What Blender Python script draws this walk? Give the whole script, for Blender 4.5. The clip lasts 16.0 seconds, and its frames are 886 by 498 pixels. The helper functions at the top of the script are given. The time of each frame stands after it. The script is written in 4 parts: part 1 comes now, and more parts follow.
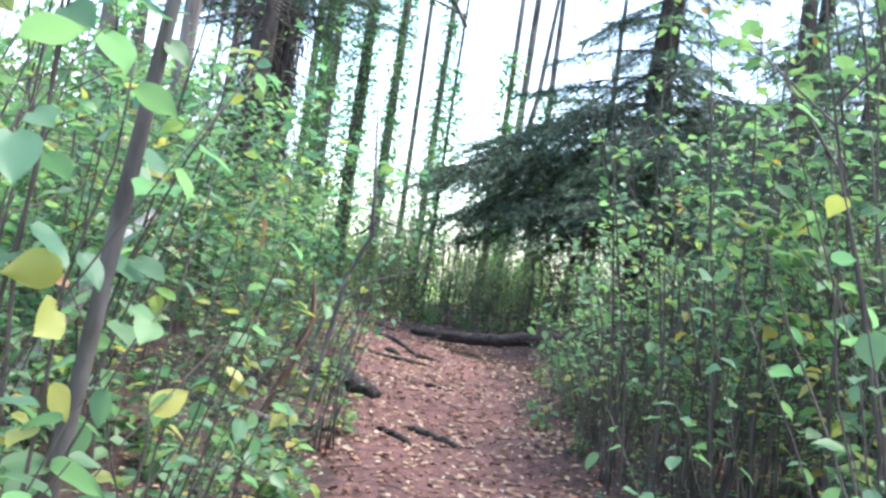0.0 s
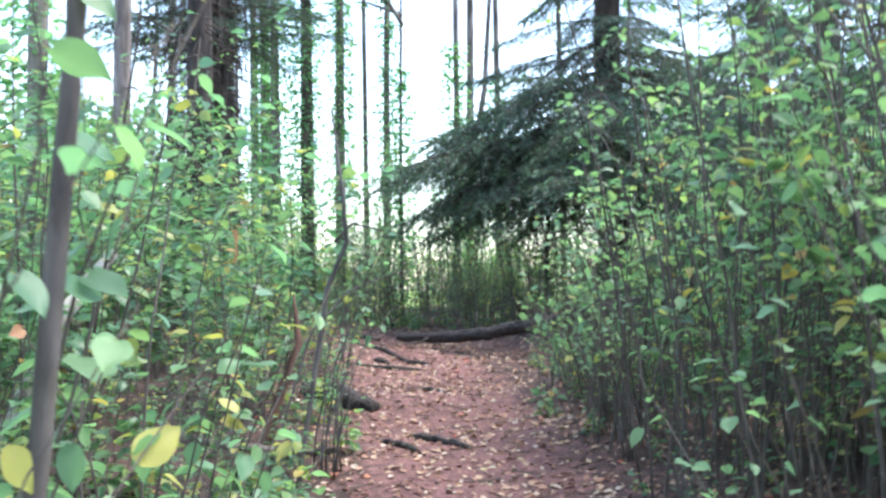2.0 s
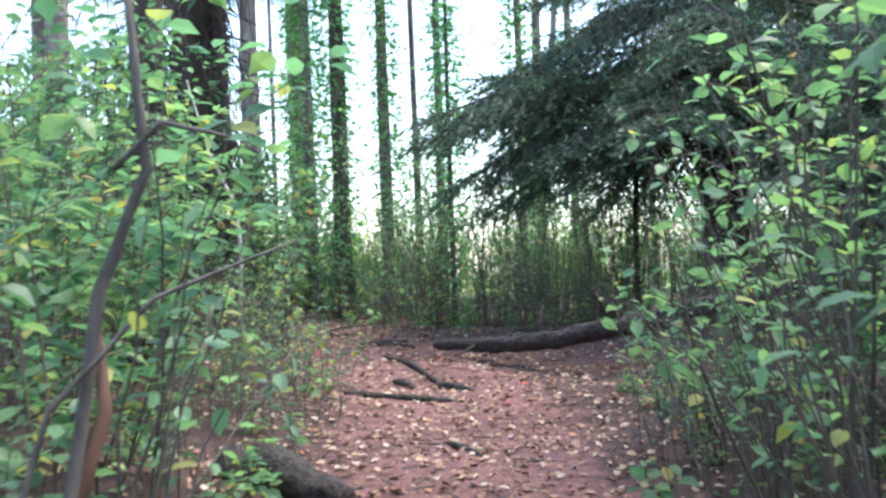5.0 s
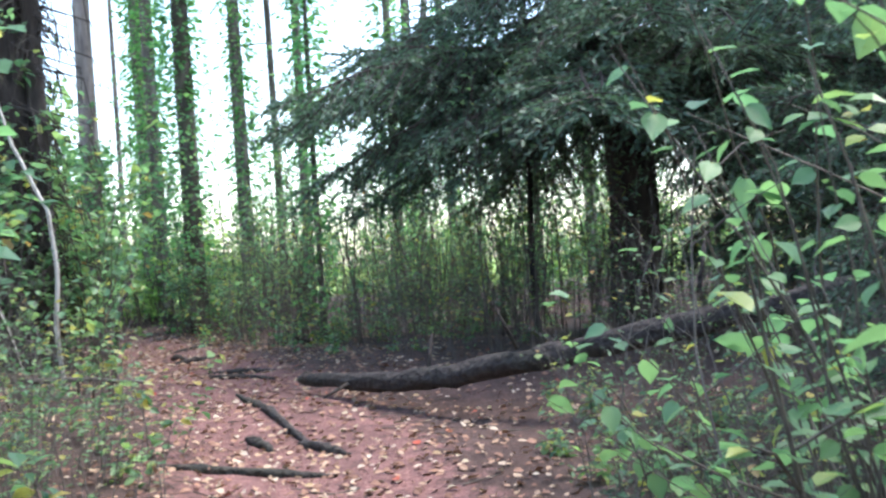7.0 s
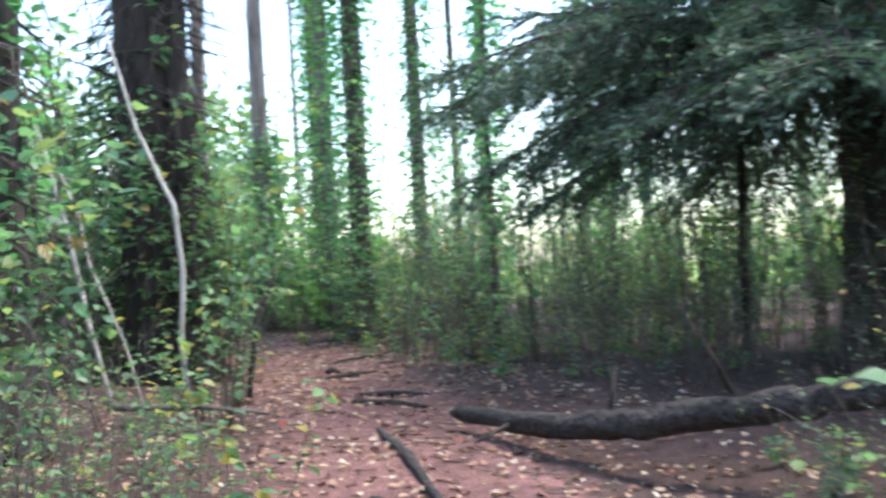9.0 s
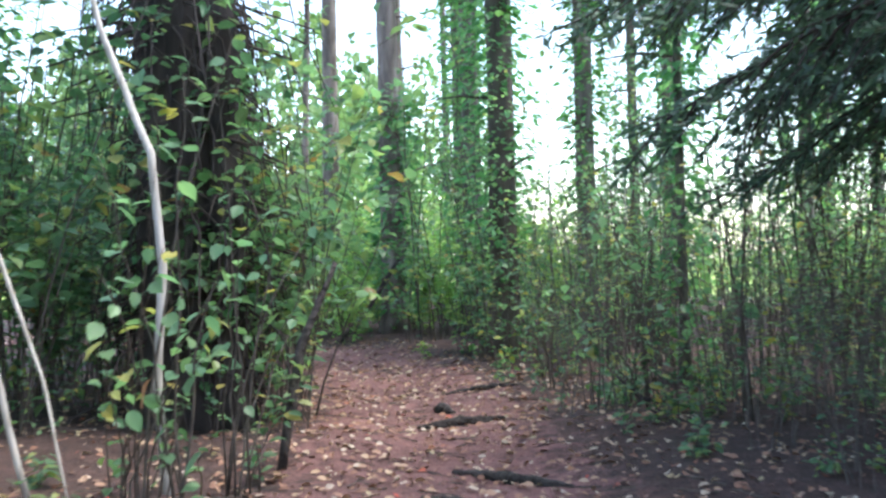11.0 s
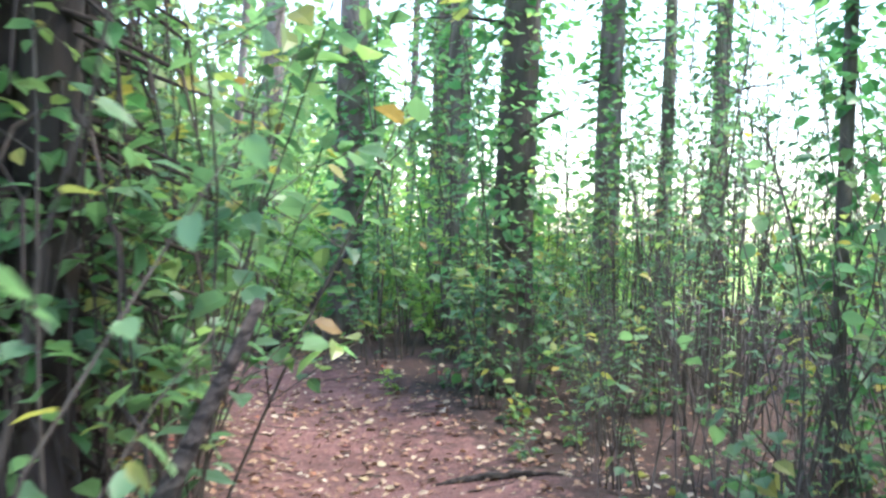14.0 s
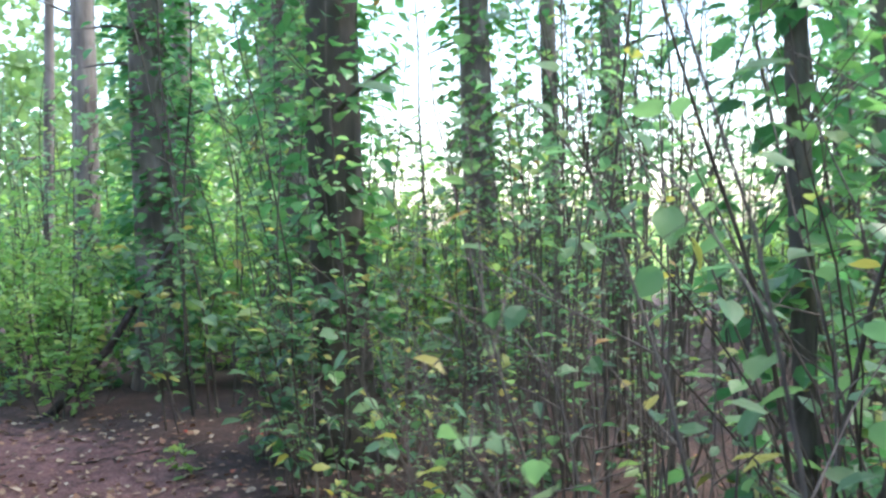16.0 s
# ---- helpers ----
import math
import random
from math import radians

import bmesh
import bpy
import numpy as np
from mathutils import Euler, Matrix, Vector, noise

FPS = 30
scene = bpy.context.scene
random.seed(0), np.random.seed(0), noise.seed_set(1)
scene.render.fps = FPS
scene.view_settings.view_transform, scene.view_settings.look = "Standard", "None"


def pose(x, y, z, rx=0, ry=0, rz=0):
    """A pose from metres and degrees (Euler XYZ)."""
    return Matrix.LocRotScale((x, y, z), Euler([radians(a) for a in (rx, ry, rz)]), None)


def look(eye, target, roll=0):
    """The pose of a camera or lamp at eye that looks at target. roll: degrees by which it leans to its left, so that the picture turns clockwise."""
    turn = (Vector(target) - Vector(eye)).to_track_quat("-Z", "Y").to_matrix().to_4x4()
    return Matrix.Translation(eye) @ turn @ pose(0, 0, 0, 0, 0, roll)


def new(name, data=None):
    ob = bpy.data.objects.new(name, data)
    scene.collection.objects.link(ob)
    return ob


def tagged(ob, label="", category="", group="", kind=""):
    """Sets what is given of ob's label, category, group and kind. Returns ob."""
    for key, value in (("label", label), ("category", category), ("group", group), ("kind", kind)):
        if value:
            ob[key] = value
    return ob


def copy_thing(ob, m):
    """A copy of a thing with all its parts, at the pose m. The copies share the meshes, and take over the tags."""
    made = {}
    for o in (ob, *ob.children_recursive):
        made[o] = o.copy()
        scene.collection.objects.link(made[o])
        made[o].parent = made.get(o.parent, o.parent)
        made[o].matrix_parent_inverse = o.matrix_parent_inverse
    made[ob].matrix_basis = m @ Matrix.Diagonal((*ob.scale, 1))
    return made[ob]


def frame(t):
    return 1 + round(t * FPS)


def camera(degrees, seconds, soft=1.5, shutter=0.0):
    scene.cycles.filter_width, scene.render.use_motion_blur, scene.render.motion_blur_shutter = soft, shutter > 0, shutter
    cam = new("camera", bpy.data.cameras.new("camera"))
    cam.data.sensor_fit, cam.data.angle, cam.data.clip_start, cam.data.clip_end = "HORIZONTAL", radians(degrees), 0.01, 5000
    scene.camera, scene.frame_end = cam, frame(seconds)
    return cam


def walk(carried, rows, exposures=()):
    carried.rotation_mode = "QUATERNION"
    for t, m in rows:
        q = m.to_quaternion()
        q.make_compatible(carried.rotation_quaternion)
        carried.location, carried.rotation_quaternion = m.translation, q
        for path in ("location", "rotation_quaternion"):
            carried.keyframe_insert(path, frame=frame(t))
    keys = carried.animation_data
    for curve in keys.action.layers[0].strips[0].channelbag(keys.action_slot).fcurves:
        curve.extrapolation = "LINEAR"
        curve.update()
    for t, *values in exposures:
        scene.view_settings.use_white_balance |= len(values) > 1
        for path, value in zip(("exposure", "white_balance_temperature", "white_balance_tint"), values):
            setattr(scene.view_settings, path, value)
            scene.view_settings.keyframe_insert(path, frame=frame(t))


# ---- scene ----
cam = camera(42.0, 16.0, 2.6, 0.5)
PATH = [
    (0, (0.048, -6.773, 1.234), (-0.041, -4.776, 1.295), 8.5),
    (0.5, (0.054, -6.745, 1.226), (0.004, -4.746, 1.282), 8.3),
    (1, (0.025, -6.693, 1.229), (0.0, -4.694, 1.293), 7.3),
    (1.5, (0.009, -6.608, 1.221), (-0.028, -4.61, 1.304), 6.0),
    (2, (-0.055, -6.357, 1.171), (-0.088, -4.358, 1.242), -0.6),
    (2.5, (0.107, -5.789, 1.094), (0.055, -3.79, 1.119), -4.1),
    (3, (0.185, -5.176, 1.084), (0.047, -3.181, 1.091), -3.1),
    (3.2, (0.183, -4.87, 1.049), (0.022, -2.876, 1.063), -1.5),
    (5.5, (0.175, -0.91, 1.256), (0.008, 1.082, 1.318), -2.3),
    (6, (0.061, -0.477, 1.298), (-0.031, 1.519, 1.374), -1.9),
    (6.5, (-0.05, 0.087, 1.334), (-0.05, 2.085, 1.409), -2.2),
    (7, (0.032, 0.76, 1.453), (0.087, 2.759, 1.471), -3.7),
    (7.5, (0.042, 1.061, 1.451), (0.204, 3.054, 1.497), 0.1),
    (8, (0.014, 1.615, 1.542), (0.173, 3.608, 1.555), 0.9),
    (8.5, (0.071, 2.198, 1.499), (0.047, 4.197, 1.509), -3.3),
    (9, (0.125, 2.805, 1.503), (-0.153, 4.786, 1.54), -2.9),
    (9.2, (0.104, 3.104, 1.454), (-0.256, 5.07, 1.494), -2.6),
    (11.5, (-0.684, 8.022, 1.597), (-1.296, 9.926, 1.631), -2.3),
    (12, (-1.057, 8.626, 1.519), (-1.726, 10.51, 1.573), -3.2),
    (12.5, (-1.324, 9.218, 1.635), (-2.003, 11.1, 1.637), -0.7),
    (13, (-1.52, 9.99, 1.63), (-2.14, 11.892, 1.633), -2.3),
    (13.5, (-1.745, 10.521, 1.627), (-2.319, 12.436, 1.627), -1.8),
    (14, (-1.965, 11.074, 1.777), (-2.434, 13.018, 1.752), 2.3),
    (14.5, (-1.973, 11.894, 1.802), (-2.302, 13.867, 1.802), -1.7),
    (15, (-1.987, 12.332, 1.812), (-2.206, 14.32, 1.823), -0.2),
    (15.5, (-2.053, 13.037, 1.876), (-2.284, 15.024, 1.871), -0.0),
    (16, (-1.884, 13.714, 1.883), (-2.209, 15.687, 1.849), -1.6),
]
walk(cam, [(t, look(eye, target, roll)) for t, eye, target, roll in PATH], [(0, 2.5), (3, 2.55), (5.5, 2.35), (7, 2.5), (8, 2.6), (9, 2.45), (11.5, 2.45), (12.5, 2.9), (14, 2.95), (15, 2.5), (16, 2.6)])

# ---- world and light: a bright overcast autumn day under trees ----
world = bpy.data.worlds.new("world")
scene.world = world
world.use_nodes = True
wn = world.node_tree.nodes
sky = wn.new("ShaderNodeTexSky")
sky.sky_type = "NISHITA"
sky.sun_disc = False
sky.sun_elevation, sky.sun_rotation = radians(64), radians(77)
sky.air_density, sky.dust_density, sky.ozone_density = 1.0, 1.3, 1.0
world.node_tree.links.new(sky.outputs[0], wn["Background"].inputs[0])
wn["Background"].inputs[1].default_value = 0.15
sun = new("sun", bpy.data.lights.new("sun", "SUN"))
sun.data.energy, sun.data.angle, sun.data.color = 1.1, radians(25), (1.0, 0.97, 0.92)
sun.matrix_world = look((9, 2, 19), (0, 0, 0))


# ---- materials ----
def mat(name):
    m = bpy.data.materials.new(name)
    m.use_nodes = True
    return m, m.node_tree.nodes, m.node_tree.links, m.node_tree.nodes["Principled BSDF"]


def ramp(n, stops):
    r = n.new("ShaderNodeValToRGB")
    while len(r.color_ramp.elements) < len(stops):
        r.color_ramp.elements.new(0.5)
    for e, (p, c) in zip(r.color_ramp.elements, stops):
        e.position, e.color = p, (*c, 1)
    return r


def noise_node(n, l, scale, detail=6, stretch=(1, 1, 1), coords="Object"):
    tc, mp, nz = n.new("ShaderNodeTexCoord"), n.new("ShaderNodeMapping"), n.new("ShaderNodeTexNoise")
    mp.inputs["Scale"].default_value = stretch
    nz.inputs["Scale"].default_value, nz.inputs["Detail"].default_value = scale, detail
    l.new(tc.outputs[coords], mp.inputs[0])
    l.new(mp.outputs[0], nz.inputs["Vector"])
    return nz


def bump(n, l, height, bsdf, strength, distance):
    b = n.new("ShaderNodeBump")
    b.inputs["Strength"].default_value, b.inputs["Distance"].default_value = strength, distance
    l.new(height, b.inputs["Height"])
    l.new(b.outputs[0], bsdf.inputs["Normal"])


def blend(n, l, fac, a, b, mode="MIX"):
    m = n.new("ShaderNodeMix")
    m.data_type, m.blend_type = "RGBA", mode
    if isinstance(fac, float):
        m.inputs[0].default_value = fac
    else:
        l.new(fac, m.inputs[0])
    for k, v in ((6, a), (7, b)):
        if isinstance(v, tuple):
            m.inputs[k].default_value = (*v, 1)
        else:
            l.new(v, m.inputs[k])
    return m.outputs[2]


def leaf_material(name, stops, rough=0.42, through_light=0.52, spots=0.5):
    m, n, l, b = mat(name)
    geo = n.new("ShaderNodeNewGeometry")
    r = ramp(n, stops)
    l.new(geo.outputs["Random Per Island"], r.inputs[0])
    nz = noise_node(n, l, 45, 4)
    dry = ramp(n, [(0.6, (1, 1, 1)), (0.78, (0.75, 0.6, 0.35))])
    l.new(nz.outputs[0], dry.inputs[0])
    col = blend(n, l, spots, r.outputs[0], dry.outputs[0], "MULTIPLY")
    info = n.new("ShaderNodeObjectInfo")
    tone = ramp(n, [(0, (0.78, 0.86, 0.9)), (1, (1.15, 1.08, 0.9))])
    l.new(info.outputs["Random"], tone.inputs[0])
    col = blend(n, l, 1.0, col, tone.outputs[0], "MULTIPLY")
    l.new(col, b.inputs["Base Color"])
    b.inputs["Roughness"].default_value = rough
    bump(n, l, nz.outputs[0], b, 0.25, 0.003)
    tr, mx = n.new("ShaderNodeBsdfTranslucent"), n.new("ShaderNodeMixShader")
    lift = blend(n, l, 1.0, col, (1.15, 1.3, 0.95), "MULTIPLY")
    l.new(lift, tr.inputs[0])
    mx.inputs[0].default_value = through_light
    l.new(b.outputs[0], mx.inputs[1])
    l.new(tr.outputs[0], mx.inputs[2])
    l.new(mx.outputs[0], n["Material Output"].inputs[0])
    return m


def bark_material(name, dark, light, scale=9, stretch=(1, 1, 0.22), depth=0.02, rough=0.9, moss=None):
    m, n, l, b = mat(name)
    nz = noise_node(n, l, scale, 8, stretch)
    big = noise_node(n, l, 1.6, 3)
    r = ramp(n, [(0.32, dark), (0.68, light)])
    l.new(nz.outputs[0], r.inputs[0])
    fac = ramp(n, [(0.5, (0, 0, 0)), (0.7, (0.7, 0.7, 0.7))])
    l.new(big.outputs[0], fac.inputs[0])
    col = blend(n, l, fac.outputs[0], r.outputs[0], moss or tuple(0.5 * c for c in dark))
    l.new(col, b.inputs["Base Color"])
    b.inputs["Roughness"].default_value = rough
    bump(n, l, nz.outputs[0], b, 0.8, depth)
    return m


GREEN = [(0.0, (0.065, 0.135, 0.075)), (0.35, (0.105, 0.21, 0.115)), (0.7, (0.17, 0.29, 0.155)), (0.88, (0.25, 0.35, 0.14)), (0.96, (0.42, 0.36, 0.11)), (1.0, (0.3, 0.15, 0.07))]
FRESH = [(0.0, (0.105, 0.21, 0.125)), (0.5, (0.18, 0.32, 0.185)), (0.85, (0.24, 0.42, 0.2)), (0.96, (0.34, 0.4, 0.14)), (1.0, (0.46, 0.38, 0.13))]
M_LEAF = leaf_material("bush_leaf", GREEN)
M_FRESH = leaf_material("fresh_leaf", FRESH, 0.36, 0.55, 0.3)
M_IVY = leaf_material("ivy_leaf", [(0, (0.08, 0.22, 0.09)), (0.6, (0.16, 0.36, 0.15)), (1, (0.27, 0.45, 0.17))], 0.32, 0.55)
# lighter leaf green: the light of the open field is put into the colour
M_FIELD_SUNLIT = leaf_material("field_leaf_sunlit", [(0, (0.2, 0.36, 0.12)), (0.6, (0.29, 0.47, 0.15)), (1, (0.44, 0.53, 0.17))], 0.5, 0.5, 0.2)
M_FAR = leaf_material("far_leaf", [(0, (0.13, 0.22, 0.1)), (1, (0.26, 0.36, 0.18))], 0.6, 0.4, 0.2)
M_YELLOW = leaf_material("yellow_leaf", [(0, (0.33, 0.34, 0.09)), (1, (0.42, 0.4, 0.13))], 0.45, 0.45, 0.7)
M_BROWNLEAF = leaf_material("brown_leaf", [(0, (0.24, 0.1, 0.05)), (1, (0.38, 0.2, 0.1))], 0.7, 0.2, 0.8)
M_LITTER = leaf_material("litter_leaf", [(0, (0.16, 0.07, 0.045)), (0.35, (0.3, 0.15, 0.1)), (0.7, (0.45, 0.3, 0.2)), (0.92, (0.5, 0.4, 0.33)), (0.97, (0.36, 0.28, 0.15)), (1.0, (0.4, 0.05, 0.03))], 0.7, 0.05)
M_NEEDLE = leaf_material("spruce_needle", [(0, (0.05, 0.085, 0.065)), (0.6, (0.08, 0.14, 0.1)), (1, (0.12, 0.2, 0.13))], 0.55, 0.3, 0.2)
M_PINE = leaf_material("pine_needle", [(0, (0.03, 0.07, 0.03)), (1, (0.06, 0.12, 0.05))], 0.55, 0.25, 0.2)
M_STEM = bark_material("stem_bark", (0.05, 0.038, 0.03), (0.14, 0.115, 0.09), 30, depth=0.004)
M_GREYSTEM = bark_material("grey_stem_bark", (0.06, 0.05, 0.042), (0.17, 0.145, 0.125), 26, depth=0.004)
M_BARK = bark_material("pine_bark", (0.08, 0.06, 0.052), (0.28, 0.23, 0.205), 7, depth=0.04)
M_DARKBARK = bark_material("spruce_bark", (0.02, 0.015, 0.012), (0.075, 0.055, 0.045), 8, depth=0.03)
M_LOG = bark_material("log_bark", (0.01, 0.007, 0.006), (0.055, 0.042, 0.036), 20, (1, 1, 1), 0.07, 0.85, (0.035, 0.036, 0.022))
M_MIDBARK = bark_material("dark_pine_bark", (0.04, 0.03, 0.026), (0.15, 0.12, 0.1), 7, depth=0.04)
M_PALE = bark_material("pale_wood", (0.27, 0.24, 0.2), (0.56, 0.51, 0.45), 26, depth=0.003, rough=0.7, moss=(0.25, 0.22, 0.17))
M_ROT = bark_material("rotten_wood", (0.06, 0.028, 0.02), (0.17, 0.085, 0.055), 14, depth=0.01, moss=(0.1, 0.045, 0.03))
M_CUT = bark_material("cut_wood", (0.2, 0.13, 0.08), (0.38, 0.27, 0.18), 20, (1, 1, 1), 0.004)


def ground_material():
    m, n, l, b = mat("forest_floor")
    tr, me = n.new("ShaderNodeAttribute"), n.new("ShaderNodeAttribute")
    tr.attribute_name, me.attribute_name = "trail", "meadow"
    fine, mid, big = noise_node(n, l, 55, 8), noise_node(n, l, 9, 6), noise_node(n, l, 1.3, 4)
    path = ramp(n, [(0.3, (0.09, 0.042, 0.038)), (0.5, (0.19, 0.093, 0.083)), (0.72, (0.31, 0.18, 0.155))])
    # dark humus off the trail, darkened further for the shade under the bushes
    wild = ramp(n, [(0.3, (0.03, 0.017, 0.014)), (0.55, (0.085, 0.047, 0.038)), (0.75, (0.18, 0.11, 0.085))])
    l.new(fine.outputs[0], path.inputs[0])
    l.new(fine.outputs[0], wild.inputs[0])
    dirt = ramp(n, [(0.35, (0.55, 0.5, 0.5)), (0.65, (1.1, 1.05, 1.05))])
    l.new(mid.outputs[0], dirt.inputs[0])
    add = n.new("ShaderNodeMath")
    add.operation = "MULTIPLY_ADD"
    l.new(mid.outputs[0], add.inputs[0])
    add.inputs[1].default_value = 1.0
    sub = n.new("ShaderNodeMath")
    sub.operation = "SUBTRACT"
    l.new(tr.outputs["Fac"], sub.inputs[0])
    sub.inputs[1].default_value = 0.5
    l.new(sub.outputs[0], add.inputs[2])
    edge = ramp(n, [(0.35, (0, 0, 0)), (0.65, (1, 1, 1))])
    l.new(add.outputs[0], edge.inputs[0])
    col = blend(n, l, edge.outputs[0], wild.outputs[0], path.outputs[0])
    col = blend(n, l, 0.8, col, dirt.outputs[0], "MULTIPLY")
    patch = ramp(n, [(0.4, (0.8, 0.78, 0.76)), (0.65, (1.1, 1.08, 1.08))])
    l.new(big.outputs[0], patch.inputs[0])
    col = blend(n, l, 1.0, col, patch.outputs[0], "MULTIPLY")
    grass = ramp(n, [(0.3, (0.14, 0.22, 0.04)), (0.7, (0.3, 0.4, 0.08))])
    l.new(mid.outputs[0], grass.inputs[0])
    col = blend(n, l, me.outputs["Fac"], col, grass.outputs[0])
    l.new(col, b.inputs["Base Color"])
    b.inputs["Roughness"].default_value = 0.95
    bump(n, l, fine.outputs[0], b, 0.9, 0.025)
    return m


M_GROUND = ground_material()


# ---- mesh helpers ----
def mesh_of(name, verts, faces, material, smooth=False):
    me = bpy.data.meshes.new(name)
    me.from_pydata(verts, [], faces)
    me.materials.append(material)
    if smooth:
        me.shade_smooth()
    return me


def thing(name, label, category, group="", kind="", at=None):
    ob = tagged(new(name), label, category, group, kind)
    ob.empty_display_size = 0.1
    if at is not None:
        ob.matrix_basis = at
    return ob


def piece(name, mesh, parent, label="", kind=""):
    ob = new(name, mesh)
    ob.parent = parent
    return tagged(ob, label, kind=kind)


def tube(points, radii, sides=6, wobble=0.0, rng=None, cap=True):
    """Vertices and faces of a bent, tapered, slightly uneven round stem."""
    pts = [Vector(p) for p in points]
    verts, faces = [], []
    for i, p in enumerate(pts):
        d = (pts[min(i + 1, len(pts) - 1)] - pts[max(i - 1, 0)]).normalized()
        u = d.cross(Vector((0.3, 1, 0.1))).normalized()
        w = d.cross(u)
        for k in range(sides):
            a = 2 * math.pi * k / sides
            r = radii[i] * (1 + (rng.uniform(-wobble, wobble) if wobble else 0))
            verts.append(tuple(p + u * (r * math.cos(a)) + w * (r * math.sin(a))))
    for i in range(len(pts) - 1):
        for k in range(sides):
            j = (k + 1) % sides
            faces.append((i * sides + k, i * sides + j, (i + 1) * sides + j, (i + 1) * sides + k))
    if cap:
        faces.append(tuple(range(sides - 1, -1, -1)))
        faces.append(tuple((len(pts) - 1) * sides + k for k in range(sides)))
    return verts, faces


def join(parts):
    verts, faces = [], []
    for v, f in parts:
        k = len(verts)
        verts.extend(v)
        faces.extend(tuple(i + k for i in q) for q in f)
    return verts, faces


# An oval leaf with a pointed tip, folded along its midrib and curling down: (along, across, up)
LEAF = np.array([(0, 0, 0), (0.22, -0.26, 0.05), (0.22, 0, 0), (0.22, 0.26, 0.05), (0.6, -0.3, 0.03), (0.6, 0, -0.03), (0.6, 0.3, 0.03), (1, 0, -0.14)])
LEAF_F = [(0, 2, 1), (0, 3, 2), (1, 2, 5, 4), (2, 3, 6, 5), (4, 5, 7), (5, 6, 7)]


def leaves(spots, rng):
    """Many leaves: each spot is (base, direction, length, width factor)."""
    verts, faces = [], []
    for base, d, size, wide in spots:
        d = Vector(d).normalized()
        side = d.cross(Vector((rng.gauss(0, 0.35), rng.gauss(0, 0.35), 1)))
        side.normalize()
        up = side.cross(d)
        m = np.array([d, side, up]) * size
        pts = (LEAF * (1, wide, rng.uniform(0.6, 2.0))) @ m + np.array(base)
        k = len(verts)
        verts.extend(map(tuple, pts.tolist()))
        faces.extend(tuple(i + k for i in f) for f in LEAF_F)
    return verts, faces


# ---- the lie of the land ----
LAND = np.array([(-60, -0.6), (-7, -0.45), (-2, -0.27), (2.5, -0.06), (4.3, 0.08), (8.6, 0.29), (11, 0.4), (13.5, 0.47), (16, 0.42), (18, 0.36), (20.4, 0.48), (22, 0.53), (40, 0.6), (600, 0.6)])
TRAIL = np.array([(0.15, -60), (0.15, -7), (0.1, 1), (-0.4, 6), (-0.9, 9), (-1.8, 12), (-2.6, 14), (-3.8, 17.5), (-5.3, 20), (-8, 21.7), (-14, 23), (-60, 30)])
WIDTH = 0.82


def trail_distance(x, y):
    best = np.full(np.shape(x), 1e9)
    for (ax, ay), (bx, by) in zip(TRAIL[:-1], TRAIL[1:]):
        k = np.clip(((x - ax) * (bx - ax) + (y - ay) * (by - ay)) / ((bx - ax) ** 2 + (by - ay) ** 2), 0, 1)
        best = np.minimum(best, np.hypot(x - ax - k * (bx - ax), y - ay - k * (by - ay)))
    return best


def land(x, y):
    x, y = np.asarray(x, float), np.asarray(y, float)
    smooth = sum(np.interp(y + s, LAND[:, 0], LAND[:, 1]) for s in (-1.2, -0.6, 0, 0.6, 1.2)) / 5
    off = trail_distance(x, y)
    near = np.exp(-((y - 8) / 40) ** 2)
    bank = 0.22 * np.clip((off - 0.9) / 1.8, 0, 1) * np.exp(-((y - 2) / 9) ** 2) * (x < 0)
    rough = (0.02 * np.sin(3.1 * x + 1.7 * y) + 0.02 * np.sin(1.3 * x - 2.3 * y + 1) + 0.03 * np.sin(0.7 * x + 0.5 * y)) * near
    return smooth + bank + rough - 0.05 * np.exp(-((off / 0.8) ** 2))


def ground_z(x, y):
    return float(land(np.array([x]), np.array([y]))[0])


def lines(fine_from, fine_to, step, far):
    mid = list(np.arange(fine_from, fine_to, step))
    out, s, v = [], step, 0.0
    while v < far:
        s *= 1.35
        v += s
        out.append(v)
    return np.array([fine_from - v for v in reversed(out)] + mid + [fine_to + v for v in out])


def build_ground():
    xs, ys = lines(-9, 6, 0.12, 900), lines(-8, 27, 0.12, 900)
    gx, gy = np.meshgrid(xs, ys)
    gz = land(gx, gy)
    rng = np.random.default_rng(4)
    gz = gz + rng.normal(0, 0.006, gz.shape)
    verts = np.stack([gx, gy, gz], -1).reshape(-1, 3).tolist()
    w, h = len(xs), len(ys)
    faces = [(j * w + i, j * w + i + 1, (j + 1) * w + i + 1, (j + 1) * w + i) for j in range(h - 1) for i in range(w - 1)]
    me = mesh_of("ground", verts, faces, M_GROUND, True)
    d = trail_distance(gx, gy).ravel()
    a = me.attributes.new("trail", "FLOAT", "POINT")
    a.data.foreach_set("value", np.clip(1.25 - 0.75 * d / WIDTH, 0, 1).astype(np.float32))
    a = me.attributes.new("meadow", "FLOAT", "POINT")
    far = np.clip((np.hypot(gx, gy - 8) - 27) / 5, 0, 1) * (gy > 0)
    a.data.foreach_set("value", far.ravel().astype(np.float32))
    return tagged(new("ground", me), "reddish brown forest floor of needles and fallen leaves", "ground", kind="structure")


ground = build_ground()


